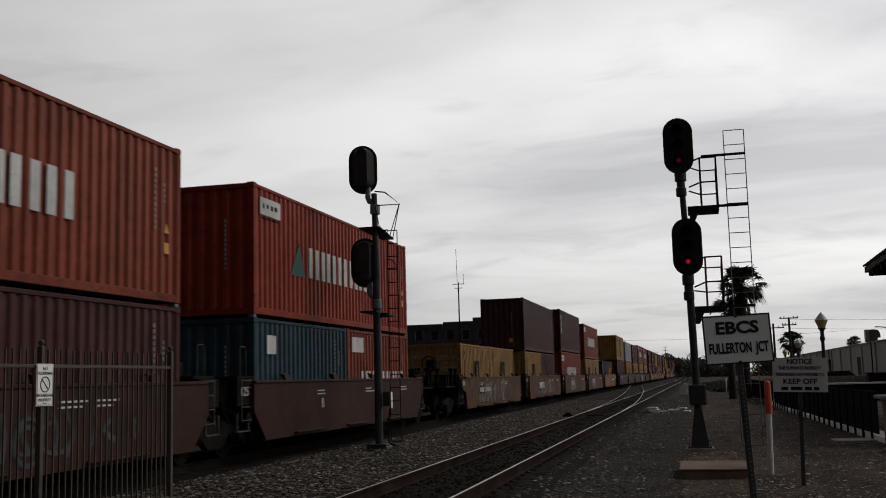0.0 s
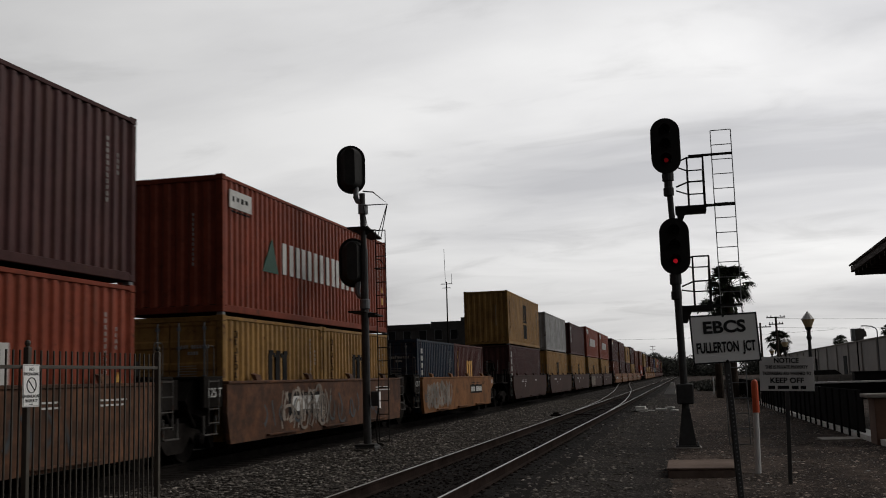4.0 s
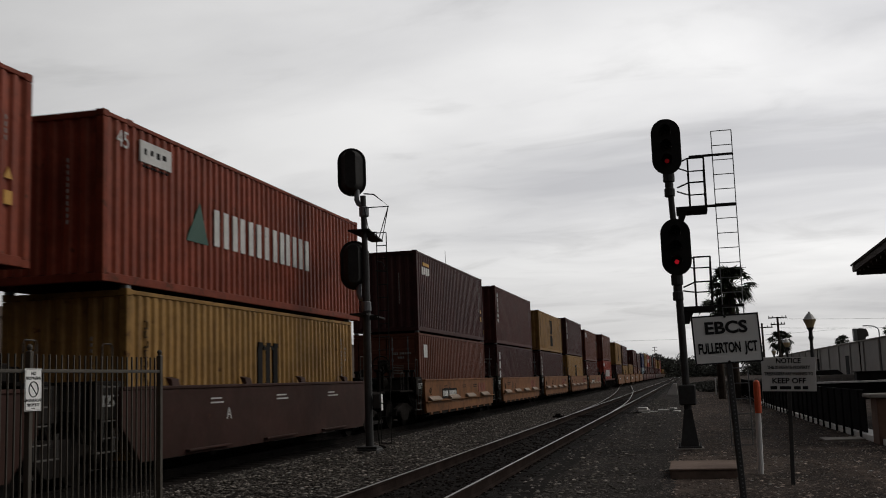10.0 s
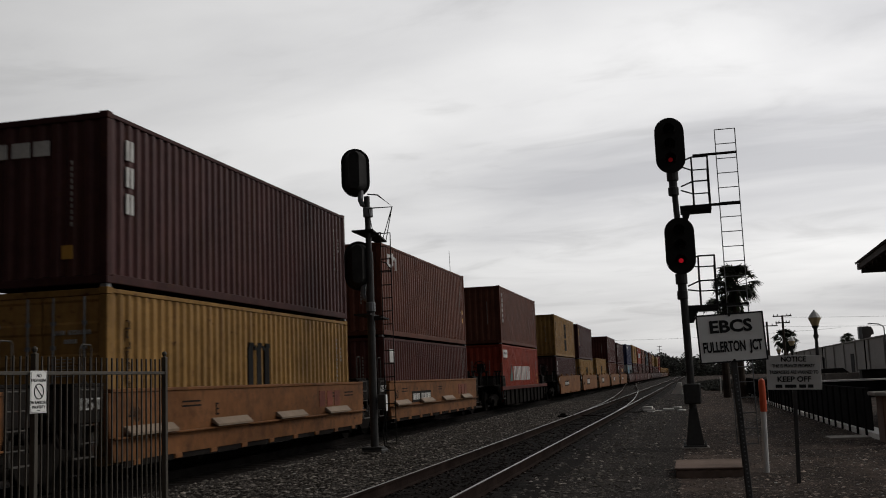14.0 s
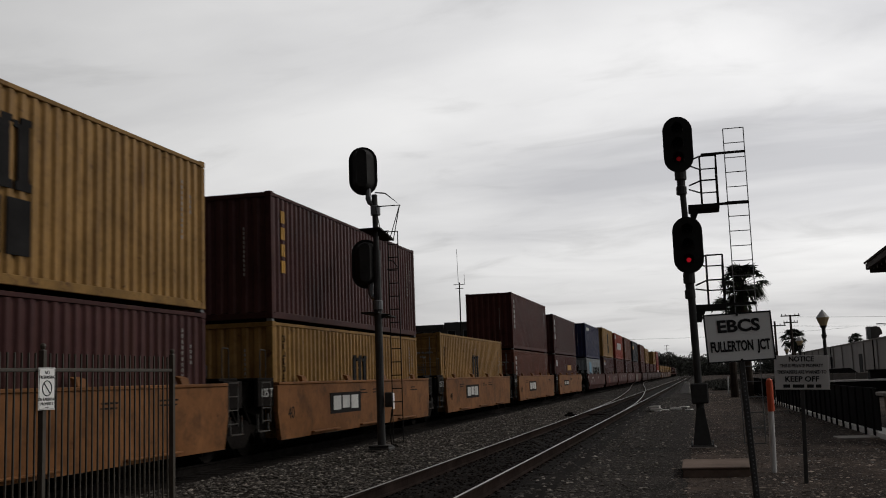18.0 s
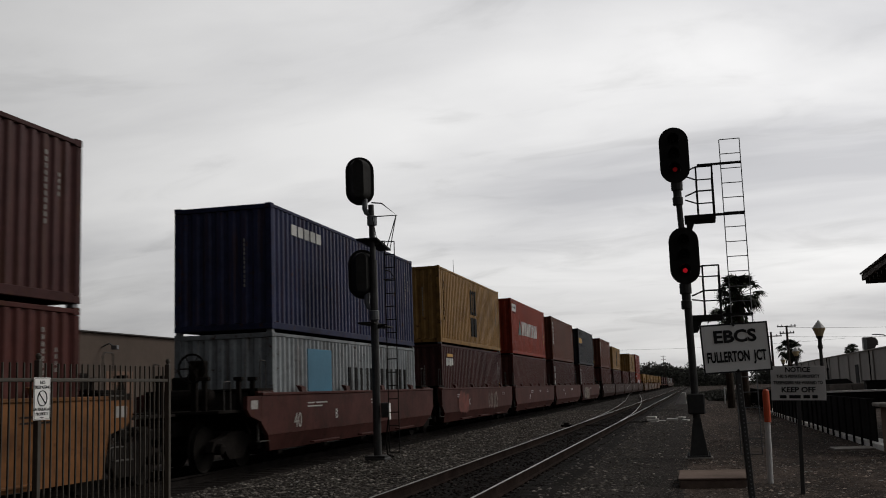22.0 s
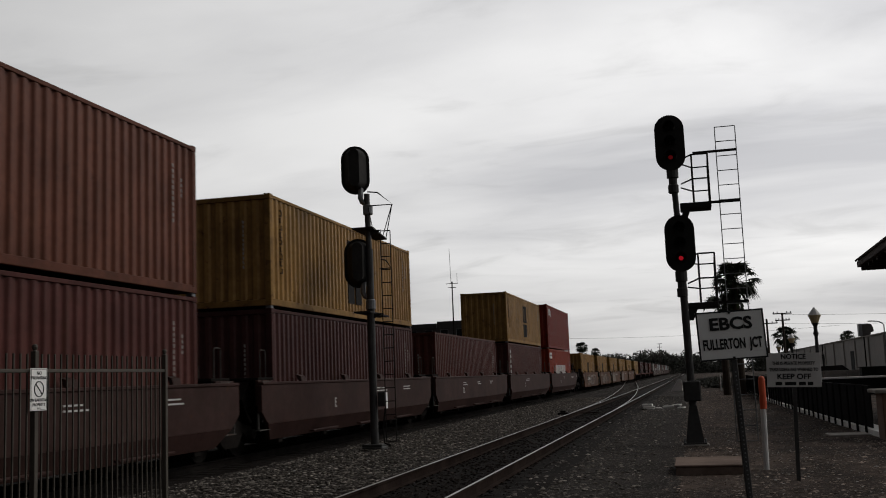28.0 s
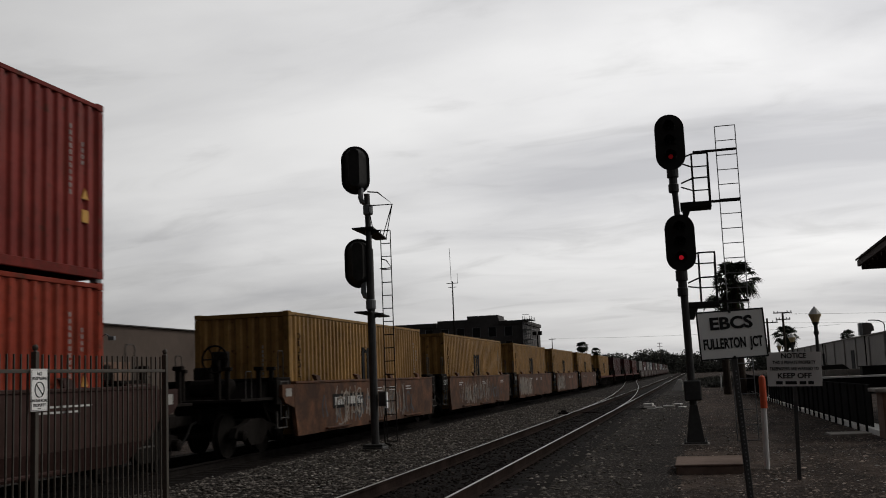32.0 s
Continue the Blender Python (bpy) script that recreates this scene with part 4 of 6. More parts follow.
    P["bearer"] = Shape().box(-1.30, 1.30, -0.12, 0.12, 0.20, WELL_Z, 0.01).mesh("cross_bearer", M_FRAME)


car_meshes()


def truck(car, y):
    """A two-axle truck under a car; the wheelsets turn."""
    t = put("truck", PARTS["bolster"], car, at=at(0, y, 0))
    for sx in (-1, 1):
        put("side_frame", PARTS["side_frame"], t, at=at(sx * 1.02, 0, 0))
        put("spring_group", PARTS["springs"], t, at=at(sx * 1.02, 0, 0))
        for sy in (-1, 1):
            put("bearing_cap", PARTS["axle_box"], t, at=pose(sx * 1.15, sy * 0.89, 0.46, 0, 0, 0 if sx > 0 else 180))
    for sy in (-1, 1):
        w = put("wheelset", PARTS["wheelset"], t, at=at(0, sy * 0.89, 0.46))
        WHEELS.append((w, sy))


WHEELS = []


def tag_shapes(rnd, y0, y1, z0, z1, n, w):
    """Sprayed ribbons between two places on a car side: leaning strokes crossed by loose loops."""
    s, lift = Shape(), [0.0]

    def ribbon(pts, w0, w1):
        lift[0] += 0.0006
        x = lift[0]
        m = len(pts) - 1
        edge = []
        for k, (a, b) in enumerate(pts):
            p, q = pts[max(k - 1, 0)], pts[min(k + 1, m)]
            d = Vector((q[0] - p[0], q[1] - p[1]))
            nr = Vector((-d.y, d.x)).normalized() * (w0 + (w1 - w0) * k / m)
            edge.append(((x, a - nr.x, b - nr.y), (x, a + nr.x, b + nr.y)))
        for (a, b), (c, d) in zip(edge, edge[1:]):
            s.quad(a, c, d, b)

    y = y0
    while y < y1:
        lean, bow = rnd.uniform(-0.22, 0.22), rnd.uniform(-0.25, 0.25)
        a, b = z0 + rnd.uniform(0, 0.22), z1 - rnd.uniform(0, 0.22)
        ribbon([(y + lean * k / 6 + bow * math.sin(math.pi * k / 6), a + (b - a) * k / 6) for k in range(7)], w * rnd.uniform(0.6, 1.5), w * rnd.uniform(0.3, 1.0))
        y += rnd.uniform(0.16, 0.42) * (y1 - y0) / n
    for i in range(n):
        cy, cz = rnd.uniform(y0 + 0.2, y1 - 0.2), rnd.uniform(z0 + 0.3, z1 - 0.3)
        ry, rz, a0 = rnd.uniform(0.15, 0.42), rnd.uniform(0.15, 0.38), rnd.uniform(0, 6.28)
        ribbon([(cy + ry * math.cos(a0 + 0.42 * k), max(z0, min(z1, cz + rz * math.sin(a0 + 0.42 * k)))) for k in range(rnd.randint(8, 14))], w * 0.6, w)
    return s


CARCACHE = {}


def well_car_body(style, col):
    """Sides, floor and ends of one well unit, centred on its well; y is along the train, z = 0 at the rail head."""
    key = (style, col)
    if key in CARCACHE:
        return CARCACHE[key]
    p = car_paint(col)
    c = thing("well_car", CARWORD[col] + " steel well car", "railway car")
    h, top = 6.30, 1.50
    over = {"long": 0.40, "mid": 1.05, "short": 0.18, "ledge": 0.18, "rib": 1.6}[style]
    e = h + over
    X = 1.44
    for sx in (-1, 1):
        s = Shape()
        if style == "rib":
            s.box(sx * X - 0.06, sx * X + 0.06, -e, e, 0.95, 1.12, 0.012)
        else:
            z0 = 0.40 if style == "ledge" else 0.30
            slope = {"long": 0.62, "mid": 0.80}.get(style, 0.16)
            o = [(-e, top - 0.02), (-e, 0.92), (-e + slope, z0), (e - slope, z0), (e, 0.92), (e, top - 0.02), (e - 0.02, top), (-e + 0.02, top)]
            if style == "mid":      # upper plate upright, lower plate folded inwards
                zf = 0.66
                o = [(-e, top - 0.02), (-e, 0.92), (-e + slope * 0.42, zf), (e - slope * 0.42, zf), (e, 0.92), (e, top - 0.02), (e - 0.02, top), (-e + 0.02, top)]
                k = Shape()
                for dx in (0.05, -0.05):
                    k.v += [(sx * (X + dx), -e + slope * 0.42, zf - 0.003), (sx * (X + dx), e - slope * 0.42, zf - 0.003), (sx * (X + dx - 0.17), e - slope, z0), (sx * (X + dx - 0.17), -e + slope, z0)]
                k.f += [(0, 1, 2, 3), (7, 6, 5, 4), (0, 4, 5, 1), (1, 5, 6, 2), (2, 6, 7, 3), (3, 7, 4, 0)]
            s.prism(o, sx * X - 0.05, sx * X + 0.05, axis="x")
        side = part("side_sill", s, p, c)
        if style == "mid":
            part("lower_skirt", k, p, side)
        if style != "rib":
            part("top_chord", Shape().box(sx * X - 0.075, sx * X + 0.075, -e + 0.03, e - 0.03, top - 0.004, top + 0.06, 0.012), p, side)
        else:
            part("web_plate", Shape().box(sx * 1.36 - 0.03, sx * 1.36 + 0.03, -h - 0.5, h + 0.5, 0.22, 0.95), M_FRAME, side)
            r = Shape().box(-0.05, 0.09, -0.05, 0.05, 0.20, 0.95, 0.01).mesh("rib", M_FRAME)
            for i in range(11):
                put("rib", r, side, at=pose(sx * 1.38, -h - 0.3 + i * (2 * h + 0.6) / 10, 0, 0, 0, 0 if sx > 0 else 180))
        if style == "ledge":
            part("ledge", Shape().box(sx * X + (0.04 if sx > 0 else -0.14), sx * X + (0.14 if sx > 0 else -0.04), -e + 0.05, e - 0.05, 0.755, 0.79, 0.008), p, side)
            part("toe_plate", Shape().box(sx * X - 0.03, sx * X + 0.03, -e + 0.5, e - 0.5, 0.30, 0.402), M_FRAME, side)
            nt = Shape().box(-0.03, 0.055, -0.13, 0.13, 0.31, 0.405, 0.01).mesh("bottom_tab", p)
            for i in range(9):
                put("bottom_tab", nt, side, at=pose(sx * X, -5.6 + i * 1.4, 0, 0, 0, 0 if sx > 0 else 180))
            st = Shape().prism([(0.05, 0.87), (0.20, 0.80), (0.20, 0.84), (0.07, 0.955), (0.05, 0.955)], -0.80, 0.80).mesh("step_box", surface("bleached_step_paint", (0.20, 0.145, 0.10), rough=0.7, vary=0.2))
            for i in range(4):
                put("step_box", st, side, at=pose(sx * X, -5.25 + i * 3.15, 0, 0, 0, 0 if sx > 0 else 180))
        elif style != "rib":
            lip = Shape().box(-0.02, 0.10, -0.9, 0.9, 0.36, 0.40, 0.008).mesh("toe_lip", p)
            for i in range(3):
                put("toe_lip", lip, side, at=pose(sx * X + sx * 0.04, -3.6 + i * 3.6, 0, 0, 0, 0 if sx > 0 else 180))
            g = Shape().prism([(-0.02, 1.5), (0.06, 1.5), (0.03, 1.62), (-0.10, 1.66)], -0.14, 0.14).mesh("guide", p)
            for y in (-4.8, -1.6, 1.6, 4.8):
                put("guide", g, side, at=pose(sx * (X - 0.03), y, 0.055, 0, 0, 0 if sx > 0 else 180))
    for i in range(5):
        put("cross_bearer", PARTS["bearer"], c, at=at(0, -5.9 + i * 2.95, 0))
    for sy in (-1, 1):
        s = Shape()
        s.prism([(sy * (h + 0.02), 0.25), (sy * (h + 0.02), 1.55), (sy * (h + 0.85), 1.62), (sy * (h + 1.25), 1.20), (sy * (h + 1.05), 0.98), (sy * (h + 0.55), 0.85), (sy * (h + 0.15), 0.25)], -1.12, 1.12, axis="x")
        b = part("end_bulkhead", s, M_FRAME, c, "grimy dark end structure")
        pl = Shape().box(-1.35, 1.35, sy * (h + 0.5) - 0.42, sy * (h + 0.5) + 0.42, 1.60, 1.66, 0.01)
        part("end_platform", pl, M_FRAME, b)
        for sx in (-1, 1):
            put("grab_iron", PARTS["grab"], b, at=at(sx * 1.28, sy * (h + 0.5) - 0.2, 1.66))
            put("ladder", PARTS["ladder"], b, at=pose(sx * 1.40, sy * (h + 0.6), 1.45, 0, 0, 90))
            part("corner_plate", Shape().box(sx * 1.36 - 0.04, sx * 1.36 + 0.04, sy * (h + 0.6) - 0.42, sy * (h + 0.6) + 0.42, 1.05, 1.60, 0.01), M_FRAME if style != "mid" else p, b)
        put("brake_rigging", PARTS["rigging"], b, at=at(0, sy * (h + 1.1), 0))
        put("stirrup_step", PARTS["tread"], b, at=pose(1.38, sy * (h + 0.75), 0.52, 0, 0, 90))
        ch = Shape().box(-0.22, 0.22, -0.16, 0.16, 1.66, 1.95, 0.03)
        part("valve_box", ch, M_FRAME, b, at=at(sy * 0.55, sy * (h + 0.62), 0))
    CARCACHE[key] = c
    return c


def well_car(S, style, col, letter, front_end, rear_end, seed, art=()):
    """One unit; S is the near end of its 12.2 m well load. front_end / rear_end: a coupled car end with its own truck."""
    yc = S + 6.096
    c = copy_thing(well_car_body(style, col), at(TRAIN_X, yc, 0))
    what = "standalone" if front_end and rear_end else "articulated"
    tagged(c, CARWORD[col] + " " + what + " steel well car carrying containers along the rails", "railway car", "well cars of the train")
    X = 1.44 + 0.053
    rnd = random.Random(seed)
    if rear_end:
        truck(c, 7.75)
        put("coupler", PARTS["coupler"], c, at=pose(0, 9.66, 0, 0, 0, 180))
        part("draft_sill", Shape().box(-0.3, 0.3, 6.6, 8.9, 0.72, 1.05, 0.02), M_FRAME, c)
        part("deck", Shape().box(-1.3, 1.3, 7.0, 9.0, 1.16, 1.22, 0.01), M_FRAME, c)
        put("air_hose", PARTS["hose"], c, at=pose(0, 9.1, 0, 0, 0, 180))
        for x, y in ((1.22, 7.3), (1.22, 8.6), (0.2, 8.0)):
            put("stand_post", PARTS["standard"], c, at=at(x, y, 1.2))
    else:
        truck(c, 7.80)
        part("articulation", Shape().box(-0.35, 0.35, 6.9, 8.6, 0.78, 1.02, 0.03), M_FRAME, c)
    if front_end:
        truck(c, -7.75)
        put("coupler", PARTS["coupler"], c, at=at(0, -9.66, 0))
        part("draft_sill", Shape().box(-0.3, 0.3, -8.9, -6.6, 0.72, 1.05, 0.02), M_FRAME, c)
        st = part("brake_stand", Shape().box(0.5, 0.62, -8.62, -8.5, 0.9, 2.1, 0.01), M_FRAME, c)
        part("deck", Shape().box(-1.3, 1.3, -9.0, -7.0, 1.16, 1.22, 0.01), M_FRAME, c)
        part("gear_box", Shape().box(0.38, 0.74, -8.5, -8.3, 1.85, 2.25, 0.03), M_FRAME, st)
        put("brake_wheel", PARTS["brake_wheel"], st, at=at(0.56, -8.68, 2.08))
        for x in (-1.2, 1.2):
            put("grab_iron", PARTS["grab"], st, at=at(x, -8.6, 1.2))
        put("air_reservoir", PARTS["reservoir"], c, at=at(-0.15, -7.35, 1.46))
        put("air_hose", PARTS["hose"], c, at=at(0, -9.1, 0))
        for x, y in ((1.22, -7.2), (1.22, -7.9), (-0.4, -8.3), (0.9, -8.8)):
            put("stand_post", PARTS["standard"], c, at=at(x, y, 1.2))
    if style == "rib":
        return keep(c, yc)
    # side plates run on over the trucks at coupled ends
    if style in ("short", "mid"):
        e = 6.30 + (0.18 if style == "short" else 1.05)
        for k, there in ((-1, front_end), (1, rear_end)):
            if there:
                s = Shape().prism([(k * (e - 0.004), 0.95), (k * (e - 0.004), 1.49), (k * (e + 0.72), 1.49), (k * (e + 0.72), 1.22), (k * (e + 0.55), 1.08)], 1.395, 1.485, axis="x")
                part("end_wing", s, car_paint(col), c)
                part("number_plate", Shape().box(1.480, 1.489, k * (e + 0.36) - 0.17, k * (e + 0.36) + 0.17, 1.22, 1.40), M_STENCIL, c, "small pale plate")
    dark = M_DARKINK if col in ("tan", "amber", "worn") else M_WHITE
    if letter:
        put("unit_letter", words(letter, 0.24, dark), c, at=at(X, -2.65, 1.11 if style == "ledge" else 0.98, FACE_E))
    if col in ("tan", "amber"):
        put("size_numeral", words("40", 0.27, dark), c, at=at(X, -5.72, 0.86 if style == "short" else 1.12, FACE_E))
    if col == "pink" and front_end:
        put("size_numeral", words("40", 0.34, M_STENCIL), c, at=at(X, -5.3, 0.90, FACE_E))
    if "p" in art:      # dark panel with a row of pale marks
        y = 1.76 if letter == "A" and col == "amber" and style == "short" and "g" in art else -3.9
        b = part("marking_panel", Shape().box(X - 0.03, X + 0.004, y, y + 2.5, 0.84, 1.20), M_DARKINK, c, "dark panel with pale marks")
        blocks([(y + 0.14 + i * 0.21, y + 0.29 + i * 0.21, 0.92, 1.12) for i in range(11) if i != 4], "stencilled_code", M_WHITE, b, "e", X + 0.004)
    if "t" in art:      # dark panel with three bold pale shapes
        y = -3.2
        b = part("marking_panel", Shape().box(X - 0.03, X + 0.004, y, y + 2.4, 0.74, 1.26), M_DARKINK, c, "dark panel with bold pale shapes")
        q = []
        for i in range(3):
            q += [(y + 0.24 + i * 0.68, y + 0.80 + i * 0.68, 0.83 + 0.03 * (i % 2), 1.18)]
        blocks(q, "emblem", M_WHITE, b, "e", X + 0.004)
    # small stencils
    q = []
    for k in range(3):
        y = rnd.uniform(-5.2, 5.0)
        for r in range(2):
            q.append((y, y + rnd.uniform(0.4, 0.8), 1.28 - r * 0.08, 1.31 - r * 0.08))
    blocks(q, "stencil", dark if col != "worn" else M_WHITE, c, "e", X - 0.001)
    put("load_stencil", words("125 T", 0.19, M_WHITE), c, at=at(1.42, -6.9, 1.33, FACE_E))["kind"] = "stuff"
    if style == "ledge":
        blocks([(3.0 + i * 0.55, 3.42 + i * 0.55, 0.98, 1.36) for i in range(3)], "faded_emblem", surface("faded_red_stencil", (0.15, 0.035, 0.018), rough=0.7, vary=0.4), c, "e", X, "faded red painted shapes")
    if "R" in art:      # scrawl past the middle and a sprayed-over red patch
        s = tag_shapes(rnd, 1.4, 3.4, 0.55, 1.38, 3, 0.05)
        put("graffiti", s.mesh("graffiti", M_TAG, fix=False), c, "pale sprayed scrawl", at(X + 0.002, 0, 0))["kind"] = "stuff"
        s = tag_shapes(rnd, -4.5, -3.0, 0.62, 1.32, 7, 0.16)
        put("graffiti", s.mesh("graffiti", surface("sprayed_red_patch", (0.125, 0.030, 0.020), rough=0.7, vary=0.5, bump=0.03), fix=False), c, "dull red sprayed patch", at(X + 0.001, 0, 0))["kind"] = "stuff"
    if "G" in art or "g" in art:
        s = tag_shapes(rnd, rnd.uniform(-5.3, -3.0) if "G" in art else -5.8, rnd.uniform(-1.0, 3.6) if "G" in art else -2.2, 0.42, 1.42, 8 if "G" in art else 10, 0.040 if "G" in art else 0.075)
        put("graffiti", s.mesh("graffiti", M_TAG, fix=False), c, "pale sprayed scrawl", at(X + 0.002, 0, 0))["kind"] = "stuff"
        s = tag_shapes(rnd, -4.6, 4.2, 0.45, 1.2, 5, 0.04) if "G" in art else tag_shapes(rnd, -6.2, -5.8, 0.7, 1.1, 1, 0.03)
        put("graffiti", s.mesh("graffiti", M_TAG2, fix=False), c, "dark sprayed scrawl", at(X + 0.001, 0, 0))["kind"] = "stuff"
    return keep(c, yc)


def keep(ob, place, z=0.0):
    RIDERS.append((ob, place, z))
    return ob


# near end of each load, upper box, lower box(es), car style, colour, unit letter, car ends, art
TRAIN = [
    (-1.08, (40, "h", "orange", "H"), [(40, "s", "plum", "V")], "long", "maroon", "C", "", "G"),
    (14.40, (40, "h", "red", "H"), [(20, "s", "teal", "F"), (20, "s", "orange", "H")], "long", "maroon", "B", "r", ""),
    (34.45, None, [(20, "s", "yellow", "m"), (20, "s", "yellow", "m")], "short", "worn", "B", "f", "pG"),
    (50.50, (40, "h", "plum", "p"), [(20, "s", "yellow", "m"), (20, "s", "plum", "")], "short", "worn", "C", "", "Gt"),
    (66.25, (40, "h", "plum", "v"), [(40, "h", "orange", "H")], "short", "worn", "D", "", "Gt"),
    (81.95, (40, "h", "orange", "H"), [(20, "s", "yellow", "m"), (20, "s", "yellow", "m")], "short", "worn", "E", "", "Gt"),
    (97.85, None, [(20, "s", "navy", "V"), (20, "s", "maroon", "y")], "short", "amber", "A", "r", "pg"),
    (117.76, (40, "h", "yellow", "M"), [(40, "h", "plum", "g")], "long", "maroon", "B", "f", ""),
    (133.30, (40, "s", "grey", ""), [(40, "h", "yellow", "m")], "long", "maroon", "C", "", ""),
    (148.93, (40, "s", "plum", "v"), [(40, "h", "yellow", "m")], "long", "maroon", "D", "", ""),
    (164.45, (45, "h", "orange", "H5"), [(40, "h", "yellow", "m")], "long", "maroon", "E", "", "g"),
    (180.10, (45, "h", "orange", "H5"), [(40, "h", "yellow", "m")], "long", "maroon", "A", "r", ""),
    (199.90, (40, "h", "plum", "L"), [(40, "h", "brown", "F")], "ledge", "tan", "B", "f", "p"),
    (215.55, (40, "h", "maroon", "Vp"), [(40, "h", "plum", "v")], "ledge", "tan", "C", "", ""),
    (231.27, (40, "s", "yellow", "M"), [(40, "h", "plum", "V")], "ledge", "tan", "D", "", ""),
    (246.83, (40, "h", "plum", "vp"), [(40, "h", "yellow", "m")], "ledge", "tan", "E", "", ""),
    (262.42, (40, "h", "brown", "C"), [(40, "s", "maroon", "F")], "ledge", "tan", "A", "r", "p"),
    (283.08, (40, "h", "brown", "V"), [(40, "h", "red", "H")], "rib", "rib", "", "fr", ""),
    (304.32, (40, "h", "yellow", "M"), [(40, "s", "plum", "g")], "short", "amber", "B", "f", "p"),
    (319.75, (40, "h", "plum", "gY"), [(40, "s", "yellow", "m")], "short", "amber", "C", "", "t"),
    (335.25, None, [(40, "h", "yellow", "m")], "short", "amber", "D", "", "t"),
    (350.87, (40, "h", "maroon", "V"), [(40, "s", "brown", "V")], "short", "amber", "E", "", "t"),
    (366.43, (40, "s", "plum", "v"), [(20, "s", "maroon", "F"), (20, "s", "maroon", "T")], "short", "amber", "A", "r", "p"),
    (386.17, (40, "h", "blue", "O"), [(40, "s", "pale", "A")], "mid", "pink", "B", "f", ""),
    (402.24, (40, "h", "yellow", "M"), [(40, "h", "plum", "L")], "mid", "pink", "C", "", "R"),
    (418.00, (40, "h", "red", "H"), [(40, "h", "maroon", "")], "mid", "pink", "D", "", ""),
    (433.77, (40, "h", "brown", "Vp"), [(40, "h", "plum", "v")], "mid", "pink", "E", "", ""),
    (450.05, (40, "h", "dark", "T"), [(40, "h", "plum", "V")], "mid", "pink", "A", "r", "g"),
    (469.80, (40, "h", "brown", "Vp"), [(40, "h", "maroon", "")], "mid", "umber", "A", "f", ""),
    (485.65, (40, "s", "yellow", "M"), [(40, "h", "plum", "")], "mid", "umber", "E", "", ""),
    (501.10, None, [(40, "h", "maroon", "")], "mid", "umber", "D", "", ""),
    (516.88, (40, "s", "yellow", "M"), [(40, "h", "maroon", "V")], "mid", "umber", "C", "", ""),
    (532.70, (40, "h", "crimson", "Cp"), [(40, "h", "red", "H")], "mid", "umber", "B", "r", ""),
    (552.85, None, [(40, "h", "yellow", "m")], "short", "worn", "B", "f", "pG"),
    (568.60, None, [(40, "h", "yellow", "m")], "short", "worn", "C", "", "G"),
    (584.50, None, [(40, "h", "yellow", "m")], "short", "worn", "D", "", "g"),
    (600.30, None, [(40, "h", "yellow", "m")], "short", "worn", "E", "", "g"),
    (616.00, None, [(40, "h", "yellow", "m")], "short", "worn", "A", "r", ""),
    (636.00, None, [(40, "h", "yellow", "m")], "rib", "rib", "", "fr", ""),
    (656.00, None, [(40, "h", "plum", "V")], "rib", "rib", "", "fr", ""),
    (676.00, None, [(40, "h", "plum", "")], "rib", "rib", "", "fr", ""),
    (696.00, None, [(40, "h", "maroon", "")], "rib", "rib", "", "fr", ""),
]
for i in range(13):
    TRAIN.append((717.0 + i * 16.0 + 4 * (i // 5), None, [(40, "h", ("stone", "maroon", "stone", "pale", "plum")[i % 5], "H" if i % 2 else "")], "mid", "umber", "", ("f" if i % 5 == 0 else "") + ("r" if i % 5 == 4 else ""), "G" if i < 6 else ""))


def build_train():
    for i, (S, up, low, style, col, letter, ends, art) in enumerate(TRAIN):
        well_car(S, style, col, letter, "f" in ends, "r" in ends, 100 + i, art)
        hl = 0.0
        for k, (feet, ht, c, mark) in enumerate(low):
            container(feet, ht, c, mark, S + k * (FT[20] + 0.076), WELL_Z, doors=i in (2, 5, 6, 12, 13, 14, 15, 20, 21, 27))
            hl = HT[ht]
        if up:
            feet, ht, c, mark = up
            z = WELL_Z + hl + 0.075
            o = container(feet, ht, c, mark, S - (FT[feet] - FT[40]) / 2, z, where="on top")
            cone = Shape().box(-0.07, 0.07, -0.07, 0.07, -0.075, 0.0, 0.012).mesh("stacking_cone", M_GALV)
            for sx in (-1, 1):
                for sy in (-1, 1):
                    put("stacking_cone", cone, o, at=at(sx * 1.13, sy * 6.0, 0))


def thin_out(ob, names):
    """Leave off fittings that stay far too small to be seen on the last cars."""
    for o in list(ob.children_recursive):
        if o.name.split(".")[0] in names:
            bpy.data.objects.remove(o)


build_train()
WHEELS = [(w.name, sy) for w, sy in WHEELS]
for ob, place, z in RIDERS:
    if place > 700:
        thin_out(ob, ("guide", "toe_lip", "ladder", "grab_iron", "valve_box", "corner_casting", "lock_rod", "stencilled_code", "bearing_cap", "spring_group", "corner_plate", "stencil", "brake_rigging", "stirrup_step", "stand_post", "air_hose"))
for proto in (*CACHE.values(), *CARCACHE.values()):
    for o in (*proto.children_recursive, proto):
        bpy.data.objects.remove(o)

